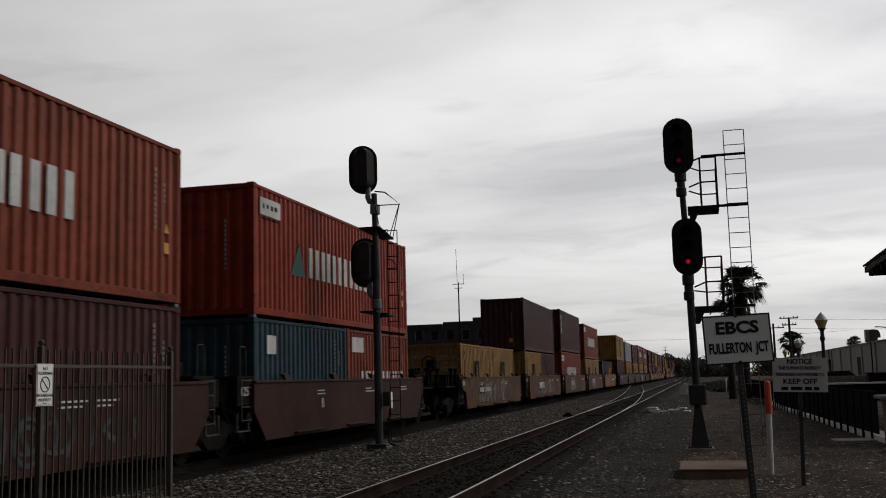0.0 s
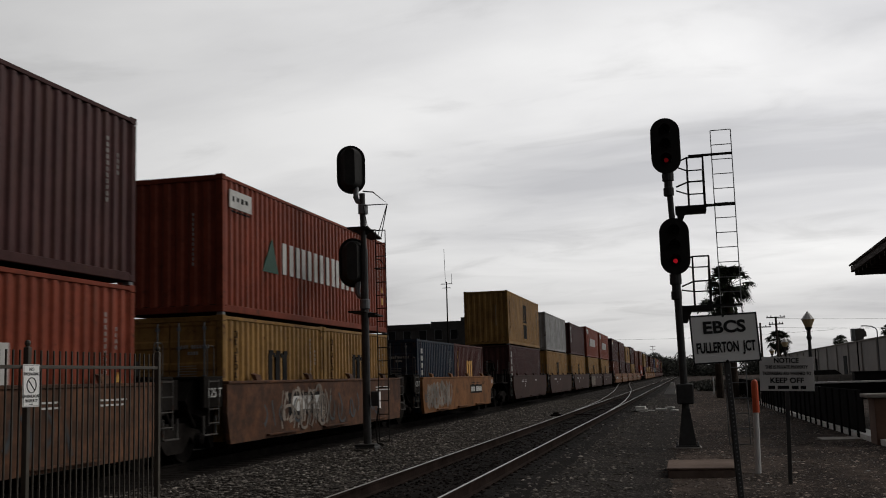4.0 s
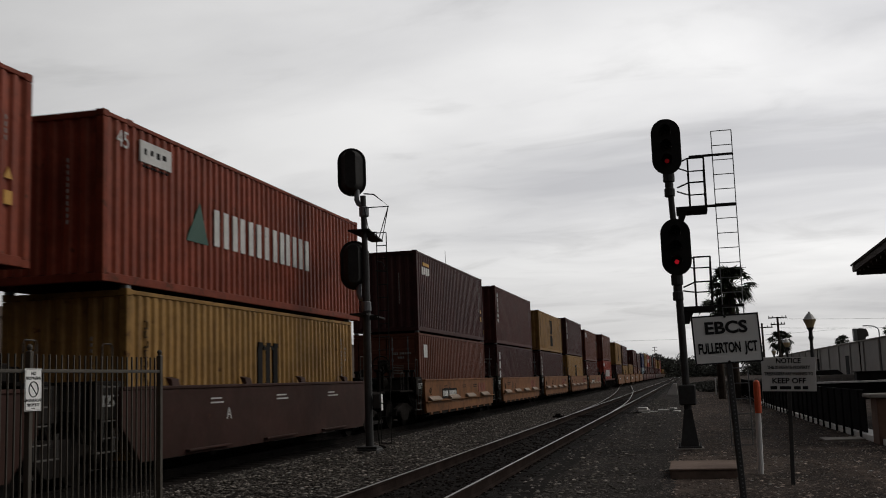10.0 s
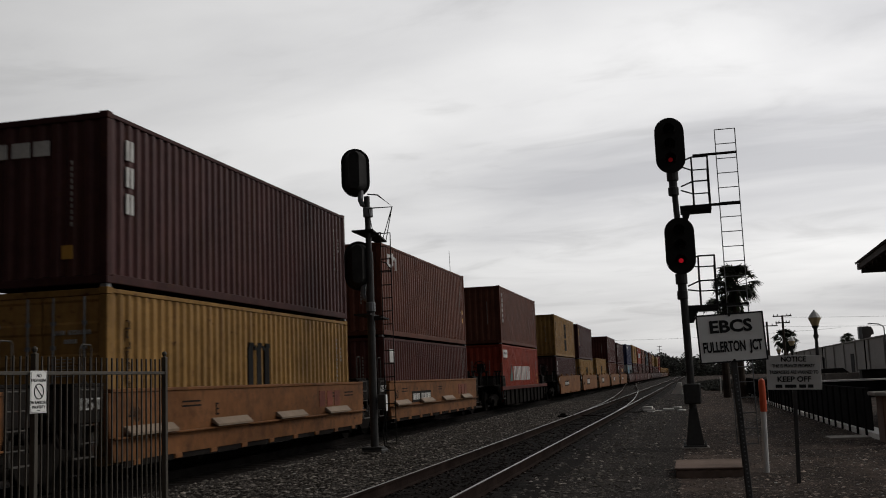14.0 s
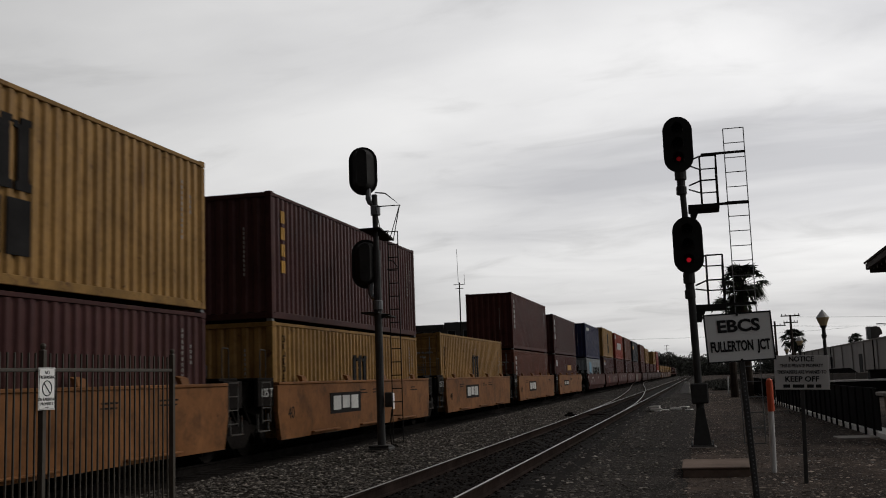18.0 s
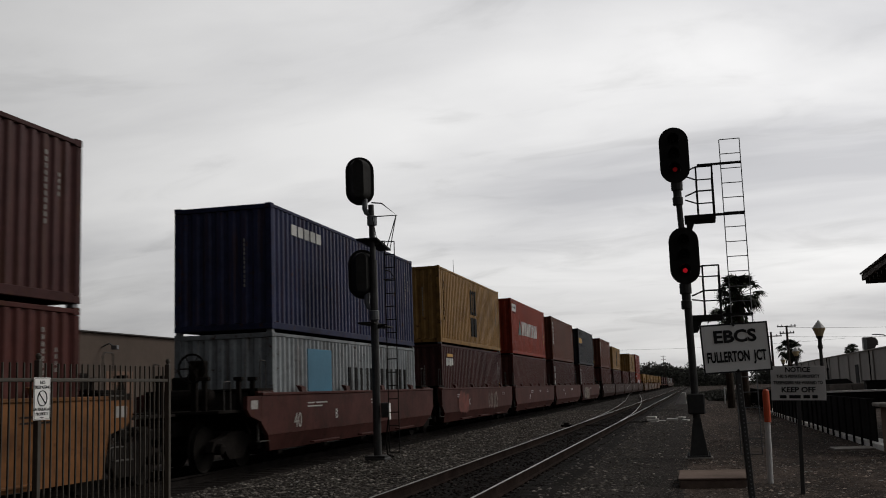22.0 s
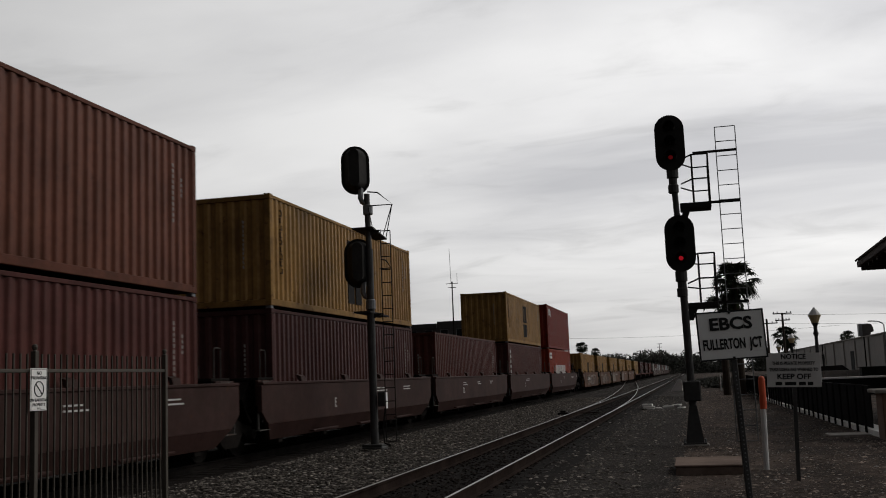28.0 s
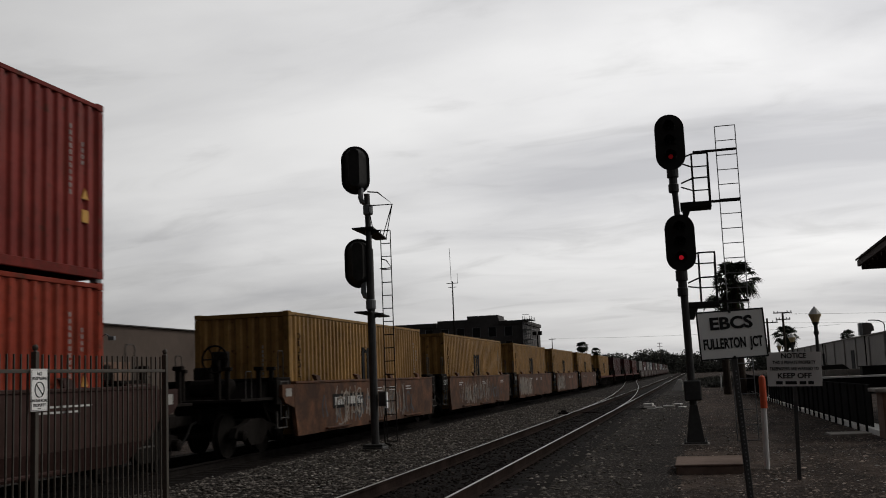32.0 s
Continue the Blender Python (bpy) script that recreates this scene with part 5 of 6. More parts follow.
# ---------------------------------------------------------------- fence between the tracks
def build_fence():
    fx, top = -7.0, 1.92
    fe = thing("picket_fence", "dull grey steel picket fence standing between the tracks", "fence", at=at(fx, 0, 0))
    picket = Shape().box(-0.010, 0.010, -0.010, 0.010, GROUND_Z + 0.06, top, 0.003).mesh("picket", M_FENCE)
    s = Shape().box(-0.032, 0.032, -0.032, 0.032, -0.27, 1.95, 0.005)
    s.lathe([(0.026, 1.95), (0.018, 1.962), (0.028, 1.975), (0.034, 1.995), (0.028, 2.015), (0.010, 2.028)], n=10)
    post = s.mesh("post", M_FENCE)
    end = 12.90
    rail = Shape().box(-0.020, 0.020, -1.43, 1.43, -0.02, 0.02, 0.004).mesh("rail", M_FENCE)
    for i in range(5):
        y = end - i * 2.88
        put("post", post, fe, at=at(0, y, 0))
        if i < 4:
            for z in (1.735, 0.0):
                put("rail", rail, fe, at=at(0, y - 1.44, z))
            for k in range(23):
                put("picket", picket, fe, at=at(0.0, y - 0.13 - k * 0.119, 0))
    sg = thing("no_trespassing_sign", "small white no-trespassing sign bolted to a fence post", "sign", at=at(fx + 0.045, 10.03, 1.53))
    part("plate", Shape().box(-0.004, 0.004, -0.15, 0.15, -0.23, 0.23, 0.002), M_SIGN, sg)
    part("border", Shape().path([(0.005, a, b) for a, b in ((-0.138, -0.218), (0.138, -0.218), (0.138, 0.218), (-0.138, 0.218), (-0.138, -0.218))], 0.003, 4), M_INK, sg)
    put("lettering", words("NO", 0.040, M_INK, 0.003), sg, at=at(0.006, 0, 0.175, FACE_E))
    put("lettering", words("TRESPASSING", 0.034, M_INK, 0.003), sg, at=at(0.006, 0, 0.125, FACE_E))
    put("lettering", words("ON RAILROAD", 0.034, M_INK, 0.003), sg, at=at(0.006, 0, -0.115, FACE_E))
    put("lettering", words("PROPERTY", 0.034, M_INK, 0.003), sg, at=at(0.006, 0, -0.165, FACE_E))
    ring = Shape()
    for i in range(20):
        a, b = 6.28319 * i / 20, 6.28319 * (i + 1) / 20
        ring.tube((0.006, 0.082 * math.cos(a), 0.005 + 0.082 * math.sin(a)), (0.006, 0.082 * math.cos(b), 0.005 + 0.082 * math.sin(b)), 0.006, 4)
    ring.tube((0.006, -0.058, 0.063), (0.006, 0.058, -0.053), 0.006, 4)
    part("prohibition_ring", ring, M_INK, sg)["kind"] = "stuff"
    blocks([(-0.03, 0.03, -0.205, -0.197)], "small_print", M_INK, sg, "e", 0.001)


# ---------------------------------------------------------------- signals
def oval(w, h, n=14):
    """Outline of an upright stadium, centred."""
    r, k = w / 2, h / 2 - w / 2
    pts = [(r * math.cos(math.pi * i / n), k + r * math.sin(math.pi * i / n)) for i in range(n + 1)]
    return pts + [(-a, -b) for a, b in pts]


def signal_head(mast, z, x, y, lit, w=0.78, h=1.36, turn=0.0):
    """A tall three-light head whose lights look along -Y before the turn."""
    m = pose(x, y, z, 0, 0, turn)
    b = part("background", Shape().prism(oval(w, h), -0.02, 0.02), M_SIGNAL, mast, "black oval background plate", at=m)
    part("housing", Shape().prism(oval(w * 0.62, h * 0.86), 0.02, 0.30), M_SIGNAL, b)
    for i, dz in enumerate((0.36, 0.0, -0.36)):
        s = Shape()
        n = 14
        for k in range(n):
            a, c = math.radians(-30 + 240 * k / n), math.radians(-30 + 240 * (k + 1) / n)
            r = 0.135
            s.quad((r * math.cos(a), -0.02, dz + r * math.sin(a)), (r * math.cos(c), -0.02, dz + r * math.sin(c)),
                   (r * math.cos(c), -0.30 + 0.06 * abs(math.cos(c)), dz + r * math.sin(c)), (r * math.cos(a), -0.30 + 0.06 * abs(math.cos(a)), dz + r * math.sin(a)))
        part("hood", s, M_SIGNAL, b)
        mat = {2: lit}.get(i, M_LENS) or M_LENS
        part("lens", Shape().lathe([(0.056, 0.0), (0.048, -0.015), (0.026, -0.025), (0.01, -0.028)], (0, -0.02, dz), 14, "y"), mat, b, "lit red lens" if i == 2 and lit else "")
    return b


def ladder_part(name, parent, p0, p1, width, step, r, mat, side="x"):
    """A rung ladder from p0 up to p1."""
    s = Shape()
    p0, p1 = Vector(p0), Vector(p1)
    d = Vector((width / 2, 0, 0)) if side == "x" else Vector((0, width / 2, 0))
    for k in (-1, 1):
        s.tube(p0 + d * k, p1 + d * k, r, 6)
    n = int((p1 - p0).length / step)
    for i in range(n + 1):
        c = p0.lerp(p1, i / n)
        s.tube(c - d, c + d, r * 0.9, 6)
    return part(name, s, mat, parent)


def build_right_signal():
    y = 25.4
    m = thing("signal_mast", "tall black railway signal mast with two red-lit heads", "railway signal", at=at(-0.05, y, 0))
    part("foundation", Shape().box(-0.32, 0.32, -0.32, 0.32, GROUND_Z - 0.1, GROUND_Z + 0.03, 0.02), M_CONC, m)
    base = Shape()
    lo, hi = 0.21, 0.09
    base.v += [(-lo, -lo, -0.24), (lo, -lo, -0.24), (lo, lo, -0.24), (-lo, lo, -0.24), (-hi, -hi, 0.62), (hi, -hi, 0.62), (hi, hi, 0.62), (-hi, hi, 0.62)]
    base.f += [(0, 1, 5, 4), (1, 2, 6, 5), (2, 3, 7, 6), (3, 0, 4, 7), (3, 2, 1, 0), (4, 5, 6, 7)]
    part("pedestal", base, M_MAST, m)
    part("base_plate", Shape().box(-0.27, 0.27, -0.27, 0.27, -0.275, -0.235, 0.01), M_MAST, m)
    bolt = Shape().tube((0, 0, -0.24), (0, 0, -0.17), 0.022, 6).mesh("bolt", M_GALV)
    for sx in (-1, 1):
        for sy in (-1, 1):
            put("bolt", bolt, m, at=at(sx * 0.24, sy * 0.24, 0))
    part("junction_box", Shape().box(-0.19, 0.21, -0.20, 0.20, 0.72, 1.20, 0.03), M_MAST, m)
    part("pole", Shape().tube((0, 0, 0.62), (-0.06, 0, 5.05), 0.09, 14).tube((-0.06, 0, 5.05), (-0.11, 0, 6.55), 0.075, 12), M_MAST, m)
    for z in (3.42, 5.95):
        c = Shape().lathe([(0.10, -0.22), (0.125, -0.20), (0.125, -0.02), (0.10, 0.0), (0.10, 0.14), (0.14, 0.16), (0.14, 0.40), (0.10, 0.42)], (-0.018 * z, 0, z), 12)
        c.tube((-0.14 - 0.018 * z, 0, z + 0.28), (0.14 - 0.018 * z, 0, z + 0.28), 0.035, 8)
        part("bracket_collar", c, M_MAST, m)
    for z, lit in ((4.485, M_RED), (6.96, M_REDDIM)):
        signal_head(m, z, -0.038 if z < 5 else -0.122, -0.12, lit, 0.705, 1.375)
    # service platforms with rails, and the detached rung ladder behind them
    for z, xr in ((5.445, 1.44), (3.015, 1.46)):
        p = part("platform", Shape().box(0.02, 0.76, 0.05, 0.75, z - 0.09, z + 0.04, 0.01).box(0.76, xr, 0.10, 0.15, z - 0.01, z + 0.05), M_SIGNAL, m)
        br = Shape()
        br.prism([(0.06, z - 0.38), (0.16, z - 0.38), (0.30, z - 0.05), (0.06, z - 0.05)], 0.06, 0.12)
        part("bracket", br, M_SIGNAL, p)
        for x, yy in ((0.36, 0.08), (0.74, 0.08), (0.36, 0.72), (0.74, 0.72)):
            part("rail_post", Shape().tube((x, yy, z), (x, yy, z + (1.22 if yy < 0.5 else 1.0)), 0.022, 6), M_SIGNAL, p)
        for h in (0.62, 1.22):
            part("handrail", Shape().path([(0.08, 0.0, z + h - 0.12), (0.36, 0.08, z + h), (0.74, 0.08, z + h)], 0.02), M_SIGNAL, p)
            part("handrail", Shape().path([(0.08, 0.1, z + h - 0.2), (0.36, 0.72, z + h - 0.2), (0.74, 0.72, z + h - 0.2), (0.74, 0.08, z + h)], 0.02), M_SIGNAL, p)
        if z > 5:
            part("handrail", Shape().tube((0.40, 0.08, z + 1.255), (1.44, 0.10, z + 1.265), 0.032, 6), M_SIGNAL, p)
    ladder_part("ladder", m, (1.20, 0.2, -0.25), (1.20, 0.2, 7.32), 0.48, 0.36, 0.012, M_GALV)


def build_left_signal():
    x0, y0 = -7.88, 25.2
    m = thing("signal_mast", "black railway signal mast seen from behind, with a ladder", "railway signal", at=at(x0, y0, 0))
    part("foundation", Shape().box(-0.27, 0.27, -0.27, 0.27, -0.42, -0.13, 0.03), M_MAST, m)
    part("base_plate", Shape().box(-0.26, 0.26, -0.26, 0.26, -0.13, -0.08, 0.01), M_MAST, m)
    part("pole", Shape().tube((0, 0, -0.08), (0, 0, 4.85), 0.10, 14).tube((0, 0, 4.85), (-0.02, 0, 6.3), 0.075, 12), M_MAST, m)
    part("junction_box", Shape().box(0.14, 0.34, -0.10, 0.10, 0.85, 1.22, 0.02), M_MAST, m)
    part("marker_plate", Shape().box(0.345, 0.352, -0.06, 0.06, 0.80, 1.20), M_SIGN, m)
    for z, hx in ((4.52, -0.32), (6.97, -0.34)):
        b = part("background", Shape().prism(oval(0.74, 1.28), -0.02, 0.02), M_SIGNAL, m, "black oval background plate", at=pose(hx, 0.10, z, 0, 0, 200))
        s = Shape()
        o1, o2 = oval(0.60, 1.16), oval(0.26, 0.98)
        n = len(o1)
        s.v += [(a, 0.02, c) for a, c in o1] + [(a + 0.05, 0.42, c) for a, c in o2]
        s.f += [(i, (i + 1) % n, n + (i + 1) % n, n + i) for i in range(n)] + [tuple(range(n, 2 * n))]
        part("housing", s, M_SIGNAL, b)
        for dz in (0.34, 0.0, -0.34):
            h = Shape()
            for q in range(12):
                a, c = math.radians(-30 + 240 * q / 12), math.radians(-30 + 240 * (q + 1) / 12)
                h.quad((0.13 * math.cos(a), -0.02, dz + 0.13 * math.sin(a)), (0.13 * math.cos(c), -0.02, dz + 0.13 * math.sin(c)), (0.13 * math.cos(c), -0.26, dz + 0.13 * math.sin(c)), (0.13 * math.cos(a), -0.26, dz + 0.13 * math.sin(a)))
            part("hood", h, M_SIGNAL, b)
        c = Shape().path([(0, 0, z - 1.02), (-0.02, 0, z - 0.94), (-0.15, 0, z - 0.86), (-0.19, 0, z - 0.76), (-0.19, 0.05, z - 0.5)], 0.07, 10)
        c.lathe([(0.10, -0.16), (0.13, -0.14), (0.13, 0.08), (0.10, 0.1)], (0, 0, z - 1.06), 12)
        part("bracket_collar", c, M_GALV, m)
    for z, w in ((5.37, 0.56), (3.23, 0.44)):      # long narrow decks running back along the track
        deck = Shape()
        for dz in (-0.02, 0.02):
            deck.v += [(-0.34, -0.35, z + dz), (-0.34 + w, -0.35, z + dz), (-0.09, 1.95, z + dz), (-0.40, 1.95, z + dz)]
        deck.f += [(3, 2, 1, 0), (4, 5, 6, 7), (0, 1, 5, 4), (1, 2, 6, 5), (2, 3, 7, 6), (3, 0, 4, 7)]
        p = part("platform", deck, M_SIGNAL, m)
        part("bracket", Shape().prism([(0.06, z - 0.15), (0.10, z - 0.15), (0.34, z - 0.03), (0.06, z - 0.03)], -0.03, 0.03), M_SIGNAL, p)
        if z > 4:
            part("handrail", Shape().path([(0.06, -0.2, z + 0.95), (0.30, -0.1, z + 0.93), (0.67, 0.0, z + 0.61), (0.03, -0.1, z + 0.60)], 0.018), M_SIGNAL, p)
            for q in ((-0.10, 1.90, z), (-0.16, 1.75, z)):
                part("stay", Shape().tube((0.65, 0.0, z + 0.61), q, 0.012, 6), M_SIGNAL, p)
            part("stay", Shape().tube((0.20, -0.3, z), (0.04, -0.1, z + 0.60), 0.012, 6), M_SIGNAL, p)
        else:
            part("handrail", Shape().path([(-0.05, 1.2, z + 1.50), (0.06, 1.3, z + 1.47), (0.20, 1.3, z + 1.26), (-0.1, 1.2, z + 1.24)], 0.016), M_SIGNAL, p)
    ladder_part("ladder", m, (0.46, -0.05, -0.02), (0.46, -0.05, 5.3), 0.26, 0.33, 0.014, M_SIGNAL)
    cab = Shape().path([(0.3, 0, 0.8), (0.26, -0.1, 0.3), (0.32, -0.2, -0.05), (0.5, -0.3, -0.1), (0.42, -0.36, -0.06)], 0.022)
    part("cable", cab, M_BLACK, m)


# ---------------------------------------------------------------- signs and posts
def build_signs():
    k = 9.7
    s = thing("junction_sign", "white junction name sign with black lettering on a perforated post", "sign", at=pose(0.437, k, 0, -2, -2.0, 12))
    w, z0, z1 = 0.307, 1.545, 1.990
    part("plate", Shape().box(-w, w, -0.004, 0.004, z0, z1, 0.002), M_SIGN, s)
    bd = Shape()
    for q in ((-w, w, z0, z0 + 0.014), (-w, w, z1 - 0.014, z1), (-w, -w + 0.014, z0 + 0.014, z1 - 0.014), (w - 0.014, w, z0 + 0.014, z1 - 0.014)):
        bd.box(q[0], q[1], -0.0065, -0.002, q[2], q[3])
    part("border", bd, M_INK, s)
    put("lettering", words("EBCS", 0.108, M_INK, 0.004, 1.16, 0.05), s, at=at(0.0, -0.0065, 1.867, FACE_S))
    put("lettering", words("FULLERTON  JCT", 0.092, M_INK, 0.004, 0.55, 0.045), s, at=at(0.0, -0.0065, 1.685, FACE_S))
    bolt = Shape().lathe([(0.012, 0), (0.012, -0.008), (0.006, -0.012)], (0, -0.004, 0), 8, "y").mesh("bolt", M_INK)
    for z in (1.972, 1.562):
        put("bolt", bolt, s, at=at(0, 0, z))
    p = Shape().box(-0.026, 0.026, 0.006, 0.050, GROUND_Z - 0.1, 1.97, 0.004)
    part("post", p, M_MAST, s)
    hole = Shape().lathe([(0.008, 0), (0.006, -0.003)], (0, 0.006, 0), 8, "y").mesh("post_hole", M_GALV)
    for i in range(44):
        put("post_hole", hole, s, at=at(0, 0, -0.2 + i * 0.038))

    n = thing("notice_sign", "grey private-property notice sign on a steel post", "sign", at=pose(1.49, 17.06, 0, 0, 1.8, 0))
    part("plate", Shape().box(-0.405, 0.405, -0.004, 0.004, 1.135, 1.665, 0.003), M_SIGN2, n)
    for t, h, z, q in (("NOTICE", 0.078, 1.605, 1.0), ("THIS IS PRIVATE PROPERTY", 0.050, 1.503, 0.80), ("TRESPASSERS ARE WARNED TO", 0.050, 1.405, 0.78), ("KEEP OFF", 0.082, 1.295, 1.12)):
        put("lettering", words(t, h, M_INK, 0.004, q * 0.94, 0.04), n, at=at(0, -0.006, z, FACE_S))
    blocks([(-0.28, -0.18, 1.165, 1.215), (-0.14, 0.03, 1.165, 1.215), (0.07, 0.17, 1.165, 1.215), (0.20, 0.28, 1.165, 1.215)], "small_print", M_INK, n, "s", -0.003)
    part("post", Shape().box(-0.03, 0.03, 0.006, 0.05, GROUND_Z - 0.1, 1.6, 0.004), M_MAST, n)

    o = thing("marker_post", "white marker post with an orange top", "marker post", at=at(1.16, 18.94, 0))
    part("shaft", Shape().tube((-0.035, 0, GROUND_Z - 0.05), (-0.012, 0, 0.75), 0.050, 12), M_SIGN2, o)
    part("orange_cap", Shape().lathe([(0.058, 0.74), (0.058, 1.22), (0.050, 1.28), (0.02, 1.31)], (-0.005, 0, 0), 12), M_ORANGE, o, "orange plastic cap")

    b = thing("pull_box", "low weathered concrete cable pull box set in the dirt", "concrete box", at=at(0.18, 19.1, GROUND_Z))
    part("body", Shape().box(-0.57, 0.57, -0.86, 0.86, -0.1, 0.13, 0.02), M_BOXLID, b)
    part("lid", Shape().box(-0.59, 0.59, -0.88, 0.88, 0.13, 0.165, 0.012), M_BOXLID, b)

    rnd = random.Random(3)
    for x, y, w, h, z in ((-2.05, 47.9, 0.50, 0.09, 0.0), (-2.02, 48.0, 0.52, 0.09, 0.092), (-2.08, 48.1, 0.44, 0.10, 0.184), (-1.22, 50.4, 0.52, 0.10, 0.0), (-1.65, 49.2, 0.34, 0.07, 0.0),
                          (-0.60, 49.4, 0.30, 0.06, 0.0), (-0.85, 53.0, 0.36, 0.08, 0.0)):
        q = thing("concrete_block", "broken pale concrete block lying on the ground", "rubble", "rubble by the track", at=pose(x, y, GROUND_Z + 0.01 + z, 0, 0, rnd.uniform(-15, 15)))
        part("block", Shape().box(-w / 2, w / 2, -0.25, 0.25, 0, h, 0.02), M_RUBBLE, q)
    for x, y, a in ((-2.75, 47.2, 62), (-3.0, 46.1, 78)):
        q = thing("old_tie", "old blackened timber tie lying in the dirt", "railway tie", "discarded ties", at=pose(x, y, GROUND_Z + 0.005 + 0.03 * (x < -1), 0, 0, a))
        part("timber", Shape().box(-0.11, 0.11, -0.7, 0.7, 0, 0.10, 0.015), M_TIE, q)
    q = thing("concrete_slab", "thin pale slab lying on the gravel", "slab", at=pose(3.6, 27.3, GROUND_Z, 2, 0, 6))
    part("slab", Shape().box(-0.48, 0.48, -0.3, 0.3, 0.0, 0.06, 0.01), M_CONC, q)
    q = thing("concrete_wedge", "pale concrete wedge beside the track", "concrete block", at=at(-1.35, 88, GROUND_Z))
    s = Shape().prism([(-0.5, 0), (0.45, 0), (0.40, 0.95), (0.12, 0.95)], -0.5, 0.5)
    part("wedge", s, M_RUBBLE, q)
    q = thing("stake", "short thin white stake in the ground", "stake", at=at(2.05, 84, GROUND_Z))
    part("stake", Shape().tube((0, 0, 0), (0.02, 0, 1.3), 0.05, 6), M_SIGN, q)


# ---------------------------------------------------------------- platform side
DEPOT_TURN = -1.26
CURB = ((4.36, 22.0), (4.17, 27.9), (4.01, 33.9), (3.87, 41.5), (3.74, 48.0), (3.63, 57.0), (3.70, 75.0), (4.2, 112.0))


def along(step):
    """Points every step metres on the curb's line: place and heading."""
    out = []
    for (x0, y0), (x1, y1) in zip(CURB, CURB[1:]):
        d = math.hypot(x1 - x0, y1 - y0)
        for i in range(int(d / step)):
            t = i * step / d
            out.append((x0 + (x1 - x0) * t, y0 + (y1 - y0) * t, math.degrees(math.atan2(-(x1 - x0), y1 - y0))))
    return out


def build_platform_side():
    s = Shape()
    for (x0, y0), (x1, y1) in zip(CURB, CURB[1:]):
        k = len(s.v)
        for x, y in ((x0, y0), (x1, y1)):
            s.v += [(x - 0.02, y, GROUND_Z - 0.05), (x - 0.02, y, -0.17), (x + 0.5, y, -0.17), (x + 0.5, y, GROUND_Z - 0.05)]
        s.f += [(k, k + 1, k + 5, k + 4), (k + 1, k + 2, k + 6, k + 5), (k + 2, k + 3, k + 7, k + 6), (k, k + 3, k + 2, k + 1), (k + 4, k + 5, k + 6, k + 7)]
    tagged(put("platform_curb", s.mesh("platform_curb", M_EDGE)), "white-painted concrete curb along the platform", "curb", kind="structure")
    f = thing("panel_fence", "matt black panel fence on the platform edge", "fence", at=at(0.12, 0, 0))
    post = Shape().box(-0.015, 0.03, -0.06, 0.06, -0.29, 0.90, 0.006).mesh("post", M_TAR)
    pan = Shape().box(-0.018, 0.018, -0.60, 0.60, -0.16, 0.86, 0.004).mesh("panel", M_TAR)
    top = Shape().box(-0.035, 0.035, -0.62, 0.62, 0.86, 0.90, 0.006).mesh("top_rail", M_TAR)
    for x, y, a in along(1.2):
        if y < 26.6:
            continue
        put("post", post, f, at=pose(x - 0.175, y, 0, 0, 0, a))
        put("panel", pan, f, at=pose(x - 0.02, y + 0.6, 0, 0, 0, a))
        put("top_rail", top, f, at=pose(x - 0.02, y + 0.6, 0, 0, 0, a))
    p = thing("gate_pier", "brown stucco pier with a flat cap beside the fence", "pier", at=at(4.62, 25.9, GROUND_Z))
    part("shaft", Shape().box(-0.46, 0.46, -0.42, 0.42, -0.05, 1.06, 0.02), M_PIER, p)
    part("cap", Shape().box(-0.62, 0.62, -0.55, 0.55, 1.06, 1.15, 0.02), M_CONC, p)
    # long low platform wall beyond, with pale coping
    w = thing("platform_wall", "low black wall with pale coping across the platform", "wall", at=at(0, 62, 0))
    part("wall", Shape().box(5.4, 26, -0.15, 0.15, GROUND_Z - 0.05, 0.62), M_TAR, w)
    part("coping", Shape().box(5.4, 26, -0.22, 0.22, 0.62, 0.72, 0.01), M_EDGE, w)
    b = thing("planter_wall", "pale low masonry wall behind the platform", "wall", at=at(0, 78, 0))
    for i in range(3):
        part("panel", Shape().box(7.6 + i * 1.5, 9.05 + i * 1.5, -0.15, 0.15, GROUND_Z - 0.05, 1.0, 0.01), M_CONC, b)
    d = thing("utility_cabinet", "long dark equipment cabinet on the platform", "cabinet", at=at(12.0, 76, GROUND_Z))
    part("body", Shape().box(-0.8, 3.6, -0.6, 0.6, 0, 1.42, 0.03), M_SIGNAL, d)
    part("lid", Shape().box(-0.88, 3.7, -0.7, 0.7, 1.42, 1.50, 0.02), M_SIGNAL, d)
    d = thing("parked_car", "dark parked car behind the low wall", "car", at=at(10.2, 84, GROUND_Z))
    sh = Shape().prism([(-2.1, 0.35), (-2.05, 0.85), (-1.3, 1.0), (-0.7, 1.62), (0.8, 1.65), (1.5, 1.1), (2.1, 0.95), (2.15, 0.4)], -0.85, 0.85)
    part("body", sh, M_SIGNAL, d)
    wh = Shape().lathe([(0.2, -0.1), (0.33, -0.1), (0.33, 0.1), (0.2, 0.1)], n=14, axis="y").mesh("wheel", M_BLACK)
    for x in (-1.35, 1.35):
        for yy in (-0.8, 0.8):
            put("wheel", wh, d, at=at(x, yy, 0.33))
    # depot: hipped barrel-tile roof with wide eaves, slightly askew to the line, its body set well back
    d = thing("depot_building", "old station depot with a wide-eaved brown tile roof", "building", at=pose(6.70, 44.0, 0, 0, 0, DEPOT_TURN))
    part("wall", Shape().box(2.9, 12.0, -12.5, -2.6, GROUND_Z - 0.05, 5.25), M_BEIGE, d)
